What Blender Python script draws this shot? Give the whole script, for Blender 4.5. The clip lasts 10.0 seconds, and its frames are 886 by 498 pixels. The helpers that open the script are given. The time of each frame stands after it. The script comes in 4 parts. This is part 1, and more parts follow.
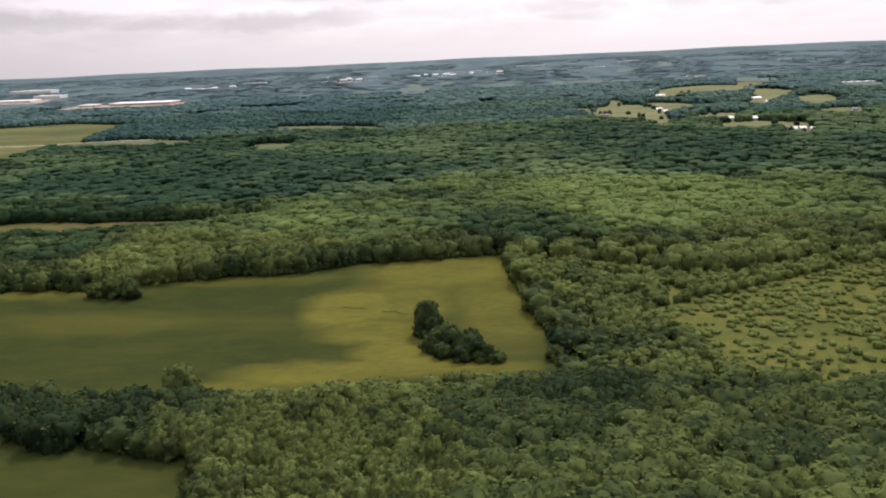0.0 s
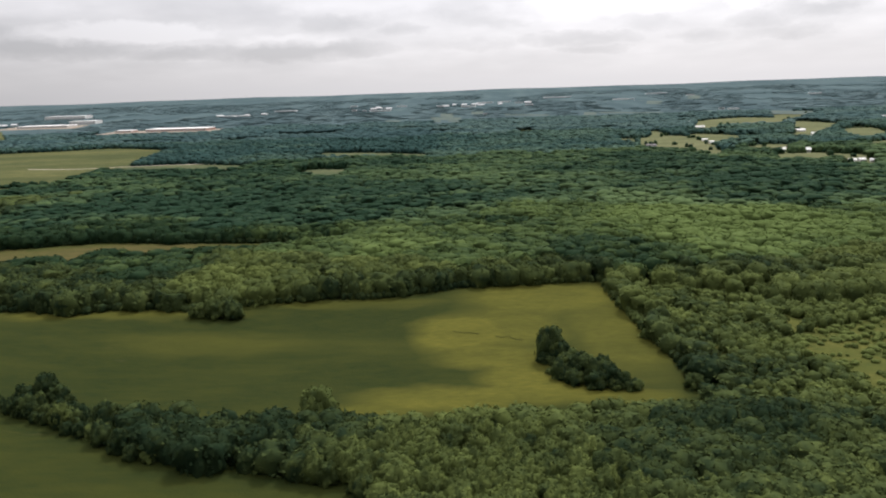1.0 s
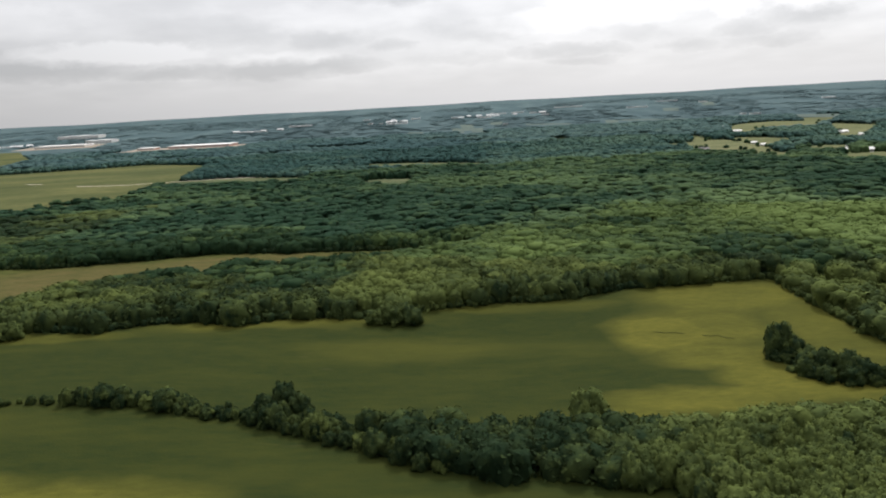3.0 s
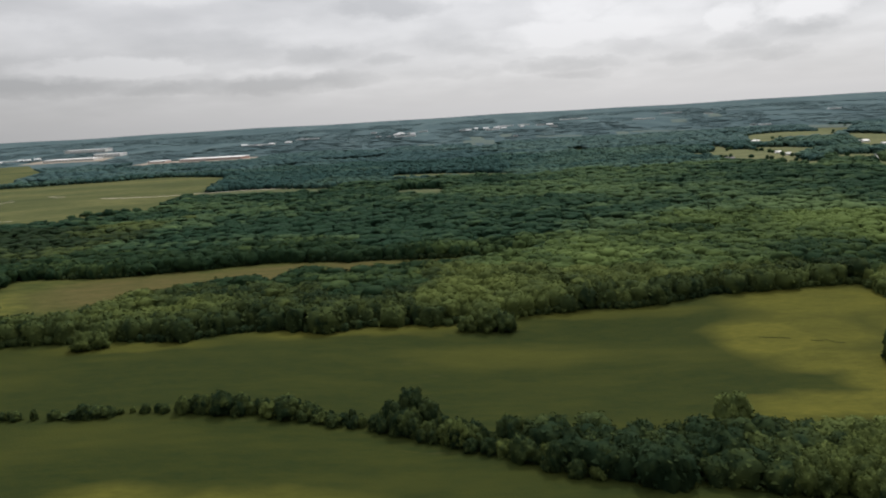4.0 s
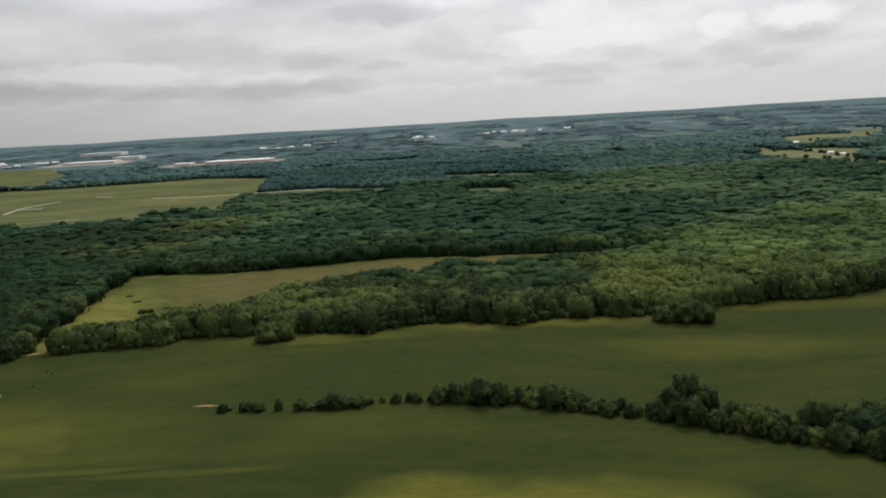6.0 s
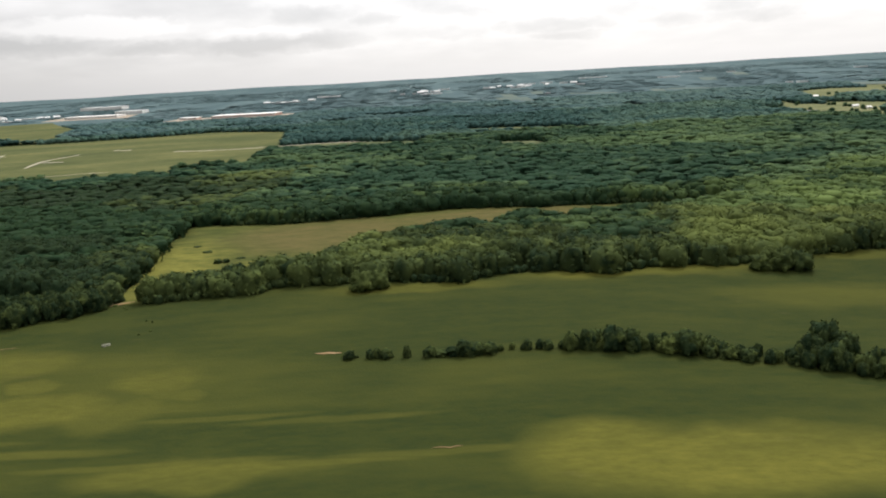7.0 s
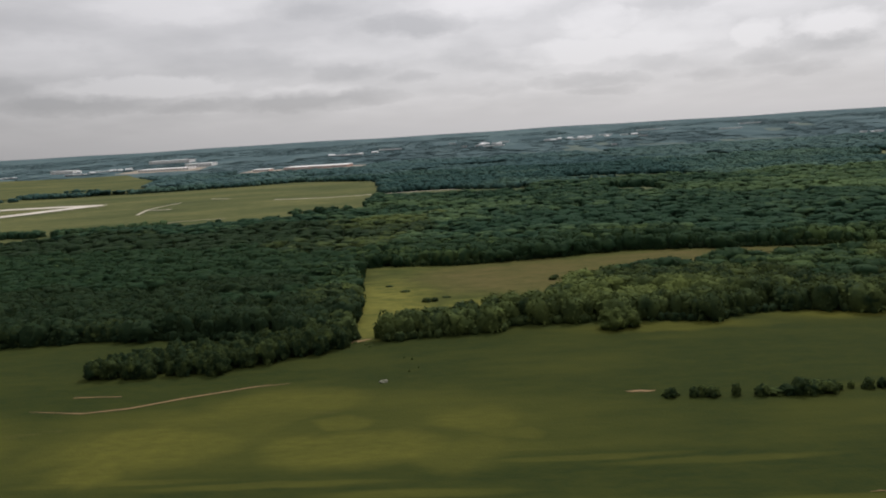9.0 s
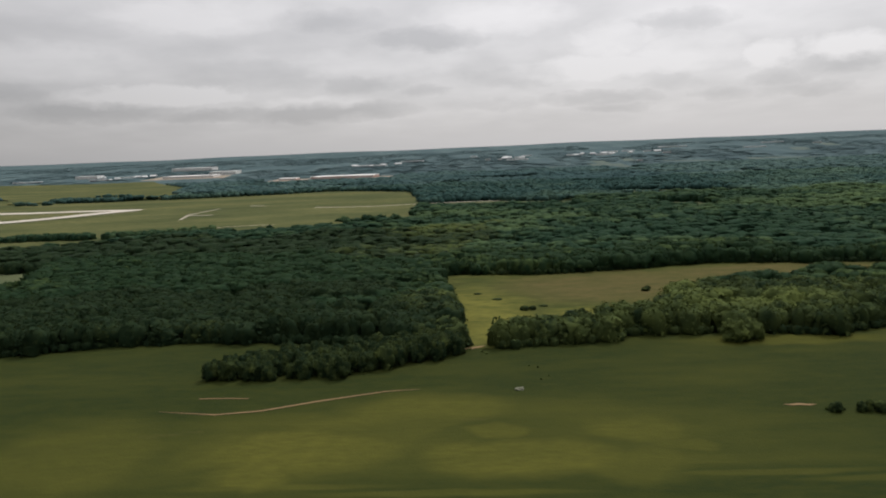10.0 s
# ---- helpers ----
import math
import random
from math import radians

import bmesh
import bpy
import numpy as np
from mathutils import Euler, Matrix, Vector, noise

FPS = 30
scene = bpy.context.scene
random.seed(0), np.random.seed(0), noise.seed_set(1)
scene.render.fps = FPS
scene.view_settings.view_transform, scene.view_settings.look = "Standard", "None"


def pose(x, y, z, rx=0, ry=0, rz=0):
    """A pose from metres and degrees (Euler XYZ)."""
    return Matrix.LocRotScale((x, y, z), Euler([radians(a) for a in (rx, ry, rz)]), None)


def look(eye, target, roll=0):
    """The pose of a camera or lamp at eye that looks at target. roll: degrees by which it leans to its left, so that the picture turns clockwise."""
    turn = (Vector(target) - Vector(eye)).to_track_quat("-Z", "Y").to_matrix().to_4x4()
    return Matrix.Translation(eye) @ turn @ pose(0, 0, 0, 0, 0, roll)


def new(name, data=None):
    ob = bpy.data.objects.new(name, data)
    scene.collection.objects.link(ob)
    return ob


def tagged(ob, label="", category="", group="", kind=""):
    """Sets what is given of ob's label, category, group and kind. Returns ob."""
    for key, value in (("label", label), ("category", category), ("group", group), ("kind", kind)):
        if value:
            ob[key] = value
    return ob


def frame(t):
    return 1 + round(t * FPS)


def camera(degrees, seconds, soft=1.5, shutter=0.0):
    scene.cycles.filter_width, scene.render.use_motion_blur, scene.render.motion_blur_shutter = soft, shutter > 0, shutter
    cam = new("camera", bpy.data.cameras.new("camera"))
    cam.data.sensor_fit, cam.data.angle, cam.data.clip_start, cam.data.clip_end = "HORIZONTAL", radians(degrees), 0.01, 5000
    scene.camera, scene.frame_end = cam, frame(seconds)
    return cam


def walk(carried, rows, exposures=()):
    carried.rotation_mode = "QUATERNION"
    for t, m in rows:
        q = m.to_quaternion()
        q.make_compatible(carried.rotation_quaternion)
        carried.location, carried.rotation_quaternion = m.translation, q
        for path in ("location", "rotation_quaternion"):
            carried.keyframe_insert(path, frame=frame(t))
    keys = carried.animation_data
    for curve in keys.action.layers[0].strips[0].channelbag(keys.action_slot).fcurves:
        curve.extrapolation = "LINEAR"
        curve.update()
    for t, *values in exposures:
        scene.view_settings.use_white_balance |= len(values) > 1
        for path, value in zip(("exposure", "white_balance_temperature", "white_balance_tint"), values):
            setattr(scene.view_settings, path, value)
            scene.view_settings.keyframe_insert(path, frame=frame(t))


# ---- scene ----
cam = camera(59.3, 10.0, soft=2.0)
PATH = [
    (0, 0.000, 0.000, 91.790, 75.800, 2.500, 0.000),
    (0.5, -19.249, 2.164, 90.758, 77.713, 2.164, 0.362),
    (1, -38.498, 4.328, 89.726, 78.038, 1.945, 1.256),
    (1.5, -57.747, 6.492, 88.695, 78.174, 2.152, 0.980),
    (2, -76.996, 8.650, 87.669, 79.326, 2.704, 0.773),
    (2.5, -96.246, 10.814, 86.638, 78.735, 2.914, 0.934),
    (2.7, -103.949, 11.683, 86.228, 78.825, 2.945, 0.833),
    (3.8, -146.298, 16.442, 83.962, 79.647, 3.473, 0.174),
    (4, -154.000, 17.306, 83.549, 79.980, 3.325, 0.297),
    (4.5, -173.249, 19.470, 82.517, 81.331, 3.466, 0.483),
    (5, -192.498, 21.634, 81.485, 81.293, 3.571, 0.184),
    (5.2, -200.197, 22.500, 81.078, 80.889, 3.559, 0.039),
    (6.3, -242.547, 27.259, 78.812, 79.979, 2.915, -0.378),
    (6.5, -250.245, 28.120, 78.397, 78.359, 2.718, -0.744),
    (7, -269.494, 30.284, 77.365, 77.194, 3.179, -0.578),
    (7.5, -288.743, 32.448, 76.340, 77.251, 3.615, 0.048),
    (8, -307.999, 34.612, 75.308, 78.502, 4.116, 0.876),
    (8.5, -327.248, 36.776, 74.276, 80.448, 3.949, 1.760),
    (9, -346.497, 38.940, 73.251, 81.280, 3.501, 2.116),
    (9.5, -365.746, 41.105, 72.219, 82.022, 2.792, 2.331),
    (10, -384.995, 43.269, 71.188, 82.329, 2.404, 2.926),
]
walk(cam, [(t, pose(x, y, z, rx, ry, rz)) for t, x, y, z, rx, ry, rz in PATH],
     [(0.0, 0.26, 6450, 22), (0.5, -0.16, 6300, 14), (1.0, 0.05, 6300, 14), (1.5, 0.05, 6300, 12), (2.0, -0.22, 6300, 12), (2.5, 0.08, 6300, 11), (4.0, -0.28, 6300, 11), (4.5, -0.43, 6300, 11), (5.0, -0.46, 6300, 11),
      (5.2, -0.42, 6300, 11), (6.3, -0.1, 6400, 10), (6.5, 0.16, 6450, 10), (7.0, 0.27, 6450, 11), (7.5, 0.23, 6450, 15), (8.0, 0.0, 6400, 14), (8.5, -0.36, 6350, 14), (9.0, -0.42, 6350, 13),
      (10.0, -0.4, 6400, 12)])

# The plan below is drawn in paces of this many metres.
PACE = 0.67

# ---- sky and sun ----
# Clouds over the horizon: bearing, elevation, half width and half depth in degrees, and how much they show.
CLOUDS_GREY = [
    (-11.5, 2.6, 7.8, 0.79, 1.00),
    (-26.0, 3.1, 6.2, 0.95, 1.00),
    (-19.4, 2.6, 4.7, 0.45, 0.70),
    (8.3, 2.8, 4.9, 0.67, 0.90),
    (9.5, 2.1, 3.1, 0.39, 0.70),
    (-3.6, 7.5, 4.7, 1.01, 0.80),
    (-10.4, 8.9, 4.7, 0.90, 0.50),
    (14.4, 7.7, 3.6, 0.79, 0.80),
    (21.4, 2.6, 3.6, 0.51, 0.60),
    (20.4, 3.4, 2.6, 0.79, 0.70),
    (23.9, 4.1, 3.1, 0.84, 0.80),
    (-8.6, 4.4, 3.1, 0.67, 0.55),
    (-16.1, 5.3, 5.7, 1.23, 0.45),
    (3.2, 4.6, 4.7, 0.90, 0.60),
    (-4.1, 3.9, 2.1, 0.56, 0.50),
    (16.6, 2.6, 2.3, 0.56, 0.50),
    (13.1, 3.7, 2.6, 0.67, 0.40),
    (-32.3, 4.4, 3.6, 0.67, 0.50),
    (-29.0, 8.1, 8.3, 1.23, 0.35),
    (-21.7, 7.4, 6.2, 1.01, 0.30),
    (1.9, 2.7, 3.1, 0.51, 0.40),
]
CLOUDS_WHITE = [
    (-23.0, 4.0, 6.8, 0.90, 1.00),
    (7.2, 4.9, 6.2, 1.01, 0.80),
    (19.5, 5.1, 2.1, 1.01, 0.80),
    (24.2, 5.2, 3.6, 1.01, 1.00),
    (9.1, 6.7, 3.1, 1.68, 0.60),
    (-7.3, 6.0, 7.8, 1.23, 0.50),
    (0.9, 8.7, 6.2, 1.46, 0.60),
    (14.4, 5.5, 4.7, 1.35, 0.50),
    (-12.3, 3.3, 4.2, 0.56, 0.50),
    (-30.5, 6.3, 7.3, 1.46, 0.40),
    (-18.9, 9.3, 8.3, 1.35, 0.50),
]
SUN_EL, SUN_AZ = 50.0, -22.0  # degrees above the horizon; degrees to the left of +y
world = bpy.data.worlds.new("sky")
scene.world = world
world.use_nodes = True
wn, wl = world.node_tree.nodes, world.node_tree.links
wn.clear()


def wmath(op, a, b=0.0, clamp=False):
    n = wn.new("ShaderNodeMath")
    n.operation, n.use_clamp = op, clamp
    for i, v in enumerate((a, b)):
        if isinstance(v, (int, float)):
            n.inputs[i].default_value = v
        else:
            wl.new(v, n.inputs[i])
    return n.outputs[0]


sky = wn.new("ShaderNodeTexSky")
sky.sky_type, sky.sun_disc = "NISHITA", False
sky.sun_elevation, sky.sun_rotation = radians(SUN_EL), radians(-SUN_AZ)
coord = wn.new("ShaderNodeTexCoord")
split = wn.new("ShaderNodeSeparateXYZ")
wl.new(coord.outputs["Generated"], split.inputs[0])
height_dir = wmath("MAXIMUM", split.outputs[2], 0.0)
soft_h = wmath("ADD", height_dir, 0.16)
plane = wn.new("ShaderNodeCombineXYZ")
wl.new(wmath("DIVIDE", split.outputs[0], soft_h), plane.inputs[0])
wl.new(wmath("DIVIDE", split.outputs[1], soft_h), plane.inputs[1])


def cloud_noise(scale, detail, shift, rough=0.55, stretch=(1.0, 1.0, 1.0)):
    m = wn.new("ShaderNodeMapping")
    m.inputs["Location"].default_value, m.inputs["Scale"].default_value = shift, stretch
    wl.new(plane.outputs[0], m.inputs[0])
    n = wn.new("ShaderNodeTexNoise")
    n.inputs["Scale"].default_value, n.inputs["Detail"].default_value, n.inputs["Roughness"].default_value = scale, detail, rough
    wl.new(m.outputs[0], n.inputs["Vector"])
    return n.outputs[0]


broad = cloud_noise(0.9, 3.0, (3.1, 0.4, 0.0))
streak = cloud_noise(1.9, 3.0, (0.0, 7.7, 0.0), 0.48, (1.5, 1.0, 1.0))
# Bearing and elevation, in degrees, for the single clouds over the horizon; noise frays their outlines.
bearing = wmath("MULTIPLY", wmath("ARCTAN2", split.outputs[0], split.outputs[1]), 57.2958)
rise = wmath("MULTIPLY", wmath("ARCSINE", split.outputs[2]), 57.2958)
angles = wn.new("ShaderNodeCombineXYZ")
wl.new(bearing, angles.inputs[0])
wl.new(rise, angles.inputs[1])


def fray(scale, detail, shift, stretch):
    m = wn.new("ShaderNodeMapping")
    m.inputs["Location"].default_value, m.inputs["Scale"].default_value = shift, stretch
    wl.new(angles.outputs[0], m.inputs[0])
    n = wn.new("ShaderNodeTexNoise")
    n.inputs["Scale"].default_value, n.inputs["Detail"].default_value, n.inputs["Roughness"].default_value = scale, detail, 0.6
    wl.new(m.outputs[0], n.inputs["Vector"])
    return n.outputs[0]


fray_x = wmath("MULTIPLY", wmath("SUBTRACT", fray(0.5, 5.0, (0, 0, 2), (1, 1.6, 1)), 0.5), 4.0)
fray_y = wmath("MULTIPLY", wmath("SUBTRACT", fray(0.55, 5.0, (9, 0, 5), (1, 1.8, 1)), 0.5), 1.1)
bx, by = wmath("ADD", bearing, fray_x), wmath("ADD", rise, fray_y)
wisps = wmath("SUBTRACT", fray(0.28, 6.0, (4, 1, 7), (1, 3.4, 1)), 0.5)


def cloud(az, el, wide, deep):
    """1 inside a cloud of that bearing, elevation and half size, fading out at its rim."""
    a = wmath("DIVIDE", wmath("SUBTRACT", bx, az), wide)
    b = wmath("DIVIDE", wmath("SUBTRACT", by, el), deep)
    return wmath("SUBTRACT", 1.0, wmath("ADD", wmath("MULTIPLY", a, a), wmath("MULTIPLY", b, b)), True)


grey, white = 0.0, 0.0
for az, el, wide, deep, dark in CLOUDS_GREY:
    grey = wmath("MAXIMUM", grey, wmath("MULTIPLY", cloud(az, el, wide, deep), dark))
for az, el, wide, deep, pale in CLOUDS_WHITE:
    white = wmath("MAXIMUM", white, wmath("MULTIPLY", cloud(az, el, wide, deep), pale))
deck = wn.new("ShaderNodeValToRGB")
deck.color_ramp.elements[0].position, deck.color_ramp.elements[0].color = 0.20, (0.575, 0.568, 0.565, 1)
deck.color_ramp.elements[1].position, deck.color_ramp.elements[1].color = 0.74, (0.86, 0.843, 0.83, 1)
mid = deck.color_ramp.elements.new(0.46)
mid.color = (0.70, 0.688, 0.680, 1)
blend = wmath("ADD", wmath("MULTIPLY", broad, 0.66), wmath("MULTIPLY", streak, 0.38))
low_sky = wmath("MULTIPLY", wmath("SUBTRACT", rise, 1.0), 0.5, True)
blend = wmath("ADD", blend, wmath("MULTIPLY", wmath("MULTIPLY", wisps, low_sky), 0.20))
blend = wmath("SUBTRACT", wmath("ADD", blend, wmath("MULTIPLY", white, 0.40)), wmath("MULTIPLY", grey, 0.38))
wl.new(blend, deck.inputs[0])
haze = wn.new("ShaderNodeMix")
haze.data_type = "RGBA"
wl.new(wmath("SUBTRACT", 1.0, wmath("MULTIPLY", height_dir, 26.0, True), True), haze.inputs[0])
wl.new(deck.outputs[0], haze.inputs[6])
haze.inputs[7].default_value = (0.715, 0.708, 0.702, 1)
near_sun = wn.new("ShaderNodeVectorMath")
near_sun.operation = "DOT_PRODUCT"
wl.new(coord.outputs["Generated"], near_sun.inputs[0])
near_sun.inputs[1].default_value = (-math.sin(radians(SUN_AZ)) * math.cos(radians(SUN_EL)), math.cos(radians(SUN_AZ)) * math.cos(radians(SUN_EL)), math.sin(radians(SUN_EL)))
lit = wn.new("ShaderNodeMix")
lit.data_type, lit.blend_type = "RGBA", "MULTIPLY"
lit.inputs[0].default_value = 1.0
glow = wn.new("ShaderNodeCombineColor")
overhead = wmath("MULTIPLY", wmath("MAXIMUM", wmath("SUBTRACT", height_dir, 0.22), 0.0), 1.5)
amount = wmath("ADD", wmath("ADD", wmath("ADD", 0.18, overhead), wmath("MULTIPLY", wmath("MINIMUM", height_dir, 0.3), 0.8)), wmath("MULTIPLY", wmath("MAXIMUM", near_sun.outputs["Value"], 0.0), 1.29))
for channel in range(3):
    wl.new(amount, glow.inputs[channel])
wl.new(haze.outputs[2], lit.inputs[6])
wl.new(glow.outputs[0], lit.inputs[7])
cover = wn.new("ShaderNodeMix")
cover.data_type, cover.blend_type = "RGBA", "ADD"
cover.inputs[0].default_value = 0.008
wl.new(lit.outputs[2], cover.inputs[6])
wl.new(sky.outputs[0], cover.inputs[7])
back = wn.new("ShaderNodeBackground")
back.inputs["Strength"].default_value = 1.0
wl.new(cover.outputs[2], back.inputs[0])
out = wn.new("ShaderNodeOutputWorld")
wl.new(back.outputs[0], out.inputs[0])

sun = new("sun", bpy.data.lights.new("sun", "SUN"))
sun.data.energy, sun.data.angle, sun.data.color = 2.9, radians(7.0), (1.0, 0.955, 0.87)
sx, sy = -math.sin(radians(SUN_AZ)) * math.cos(radians(SUN_EL)), math.cos(radians(SUN_AZ)) * math.cos(radians(SUN_EL))
sun.matrix_basis = look((0, 0, 900), (-1000 * sx, -1000 * sy, 900 - 1000 * math.sin(radians(SUN_EL))))


# ---- materials ----
class Mat:
    """A node material and the few nodes that most surfaces here are made of."""

    def __init__(self, name, rough=0.9, specular=0.2, metal=0.0):
        self.mat = bpy.data.materials.new(name)
        self.mat.use_nodes = True
        self.tree = self.mat.node_tree
        self.bsdf = self.tree.nodes["Principled BSDF"]
        self.bsdf.inputs["Roughness"].default_value = rough
        self.bsdf.inputs["Specular IOR Level"].default_value = specular
        self.bsdf.inputs["Metallic"].default_value = metal
        self.coord = self.tree.nodes.new("ShaderNodeTexCoord").outputs["Object"]

    def put(self, value, socket):
        if isinstance(value, bpy.types.NodeSocket):
            self.tree.links.new(value, socket)
        else:
            socket.default_value = value

    def math(self, op, a, b=0.0, clamp=False):
        n = self.tree.nodes.new("ShaderNodeMath")
        n.operation, n.use_clamp = op, clamp
        self.put(a, n.inputs[0])
        self.put(b, n.inputs[1])
        return n.outputs[0]

    def noise(self, size, detail=3.0, stretch=(1, 1, 1), rough=0.55, turn=0.0, vector=None):
        m = self.tree.nodes.new("ShaderNodeMapping")
        m.inputs["Scale"].default_value = [s / size / PACE for s in stretch]
        m.inputs["Rotation"].default_value = (0, 0, radians(turn))
        self.tree.links.new(vector or self.coord, m.inputs[0])
        n = self.tree.nodes.new("ShaderNodeTexNoise")
        n.inputs["Scale"].default_value, n.inputs["Detail"].default_value, n.inputs["Roughness"].default_value = 1.0, detail, rough
        self.tree.links.new(m.outputs[0], n.inputs["Vector"])
        return n.outputs[0]

    def span(self, value, lo, hi, to_lo=0.0, to_hi=1.0):
        n = self.tree.nodes.new("ShaderNodeMapRange")
        for i, v in enumerate((value, lo, hi, to_lo, to_hi)):
            self.put(v, n.inputs[i])
        return n.outputs[0]

    def mix(self, fac, a, b, blend="MIX"):
        n = self.tree.nodes.new("ShaderNodeMix")
        n.data_type, n.blend_type = "RGBA", blend
        self.put(fac, n.inputs[0])
        self.put((*a, 1) if isinstance(a, tuple) else a, n.inputs[6])
        self.put((*b, 1) if isinstance(b, tuple) else b, n.inputs[7])
        return n.outputs[2]

    def blob(self, x, y, rx, ry, vector):
        """1 inside a soft-edged oval of the plan, 0 outside it."""
        m = self.tree.nodes.new("ShaderNodeMapping")
        m.vector_type = "TEXTURE"
        m.inputs["Location"].default_value, m.inputs["Scale"].default_value = (x * PACE, y * PACE, 0), (rx * PACE, ry * PACE, 1e6)
        self.tree.links.new(vector, m.inputs[0])
        n = self.tree.nodes.new("ShaderNodeVectorMath")
        n.operation = "LENGTH"
        self.tree.links.new(m.outputs[0], n.inputs[0])
        return self.span(n.outputs["Value"], 1.1, 0.55)

    def bent(self, size, by):
        """The plan's coordinates, shifted to and fro by noise."""
        size, by = size * PACE, by * PACE
        n = self.tree.nodes.new("ShaderNodeTexNoise")
        n.inputs["Scale"].default_value, n.inputs["Detail"].default_value = 1.0 / size, 3.0
        self.tree.links.new(self.coord, n.inputs["Vector"])
        m = self.tree.nodes.new("ShaderNodeVectorMath")
        m.operation = "MULTIPLY_ADD"
        self.tree.links.new(n.outputs["Color"], m.inputs[0])
        m.inputs[1].default_value = (by, by, 0)
        a = self.tree.nodes.new("ShaderNodeVectorMath")
        a.operation = "SUBTRACT"
        self.tree.links.new(self.coord, a.inputs[0])
        a.inputs[1].default_value = (by / 2, by / 2, 0)
        self.tree.links.new(a.outputs[0], m.inputs[2])
        return m.outputs[0]

    def done(self, color, bump=None, depth=0.1, strength=1.0):
        self.put((*color, 1) if isinstance(color, tuple) else color, self.bsdf.inputs["Base Color"])
        if bump is not None:
            n = self.tree.nodes.new("ShaderNodeBump")
            n.inputs["Distance"].default_value, n.inputs["Strength"].default_value = depth, strength
            self.tree.links.new(bump, n.inputs["Height"])
            self.tree.links.new(n.outputs[0], self.bsdf.inputs["Normal"])
        return self.mat


# Stretches of the meadow painted yellower for sunlight between cloud shadows: middle, half sizes and how strongly.
SUNLIT_GRASS = [
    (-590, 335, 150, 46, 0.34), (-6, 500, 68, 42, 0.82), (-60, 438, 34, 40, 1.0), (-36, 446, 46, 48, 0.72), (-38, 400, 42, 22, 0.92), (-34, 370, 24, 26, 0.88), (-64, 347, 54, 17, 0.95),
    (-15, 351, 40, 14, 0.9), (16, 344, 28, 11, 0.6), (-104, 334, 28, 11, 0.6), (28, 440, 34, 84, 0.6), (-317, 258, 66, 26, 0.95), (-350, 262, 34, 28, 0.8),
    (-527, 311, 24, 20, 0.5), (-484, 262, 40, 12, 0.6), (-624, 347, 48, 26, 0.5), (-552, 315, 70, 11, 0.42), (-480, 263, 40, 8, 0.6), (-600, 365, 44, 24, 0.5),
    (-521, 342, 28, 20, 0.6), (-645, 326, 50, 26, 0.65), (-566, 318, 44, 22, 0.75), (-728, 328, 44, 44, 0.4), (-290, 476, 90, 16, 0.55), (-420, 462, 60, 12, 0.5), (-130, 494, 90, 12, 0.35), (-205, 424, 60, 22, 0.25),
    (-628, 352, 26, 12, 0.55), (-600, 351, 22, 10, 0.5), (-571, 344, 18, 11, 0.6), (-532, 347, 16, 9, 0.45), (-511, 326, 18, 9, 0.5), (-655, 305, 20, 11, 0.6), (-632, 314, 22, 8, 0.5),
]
# Faint lines of paler grass, worn across the meadow.
WORN_LINES = [
    (-650, 343, 30, 3, 0.34), (-573, 319, 30, 3, 0.42), (-530, 312, 30, 3, 0.42), (-488, 303, 28, 3, 0.42), (-445, 297, 32, 3, 0.34), (-640, 296, 32, 3, 0.34), (-590, 290, 34, 3, 0.42),
    (-541, 281, 24, 3.5, 0.42), (-495, 269, 34, 3, 0.42), (-450, 265, 28, 3, 0.42), (-405, 268, 32, 3, 0.34),
]


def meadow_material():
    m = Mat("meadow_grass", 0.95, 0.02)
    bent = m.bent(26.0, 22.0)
    yellowed = 0.0
    # Sunlit patches go into the grass colour as yellow ovals.
    for x, y, rx, ry, much in SUNLIT_GRASS:
        yellowed = m.math("MAXIMUM", yellowed, m.math("MULTIPLY", m.blob(x, y, rx, ry, bent), much))
    slight = m.bent(40.0, 7.0)
    for x, y, rx, ry, much in WORN_LINES:
        yellowed = m.math("MAXIMUM", yellowed, m.math("MULTIPLY", m.blob(x, y, 1.4 * rx, ry, slight), much))
    streaks = m.noise(70.0, 5.0, (0.55, 1.9, 1), 0.6, turn=8)
    patch = m.math("ADD", m.math("MULTIPLY", yellowed, m.span(m.noise(26.0, 4.0, (0.6, 1.5, 1)), 0.3, 0.65, 0.75, 1.05)), m.span(streaks, 0.40, 0.70, -0.06, 0.22), True)
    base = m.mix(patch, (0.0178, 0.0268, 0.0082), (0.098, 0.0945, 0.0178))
    mottle = m.noise(11.0, 5.0, (0.5, 1.6, 1), 0.65, turn=-6)
    base = m.mix(m.span(mottle, 0.42, 0.68, 0.0, 0.20), base, (0.060, 0.064, 0.012))
    fine = m.noise(3.5, 5.0, (0.6, 1.4, 1))
    color = m.mix(m.span(fine, 0.3, 0.7, 0.0, 0.45), base, (0.0352, 0.0392, 0.009))
    bare = m.noise(28.0, 5.0, (0.5, 1.6, 1), 0.7)
    color = m.mix(m.span(bare, 0.66, 0.80, 0.0, 0.4), color, (0.10, 0.085, 0.035))
    return m.done(color, m.noise(1.2, 4.0), 0.25, 0.6)


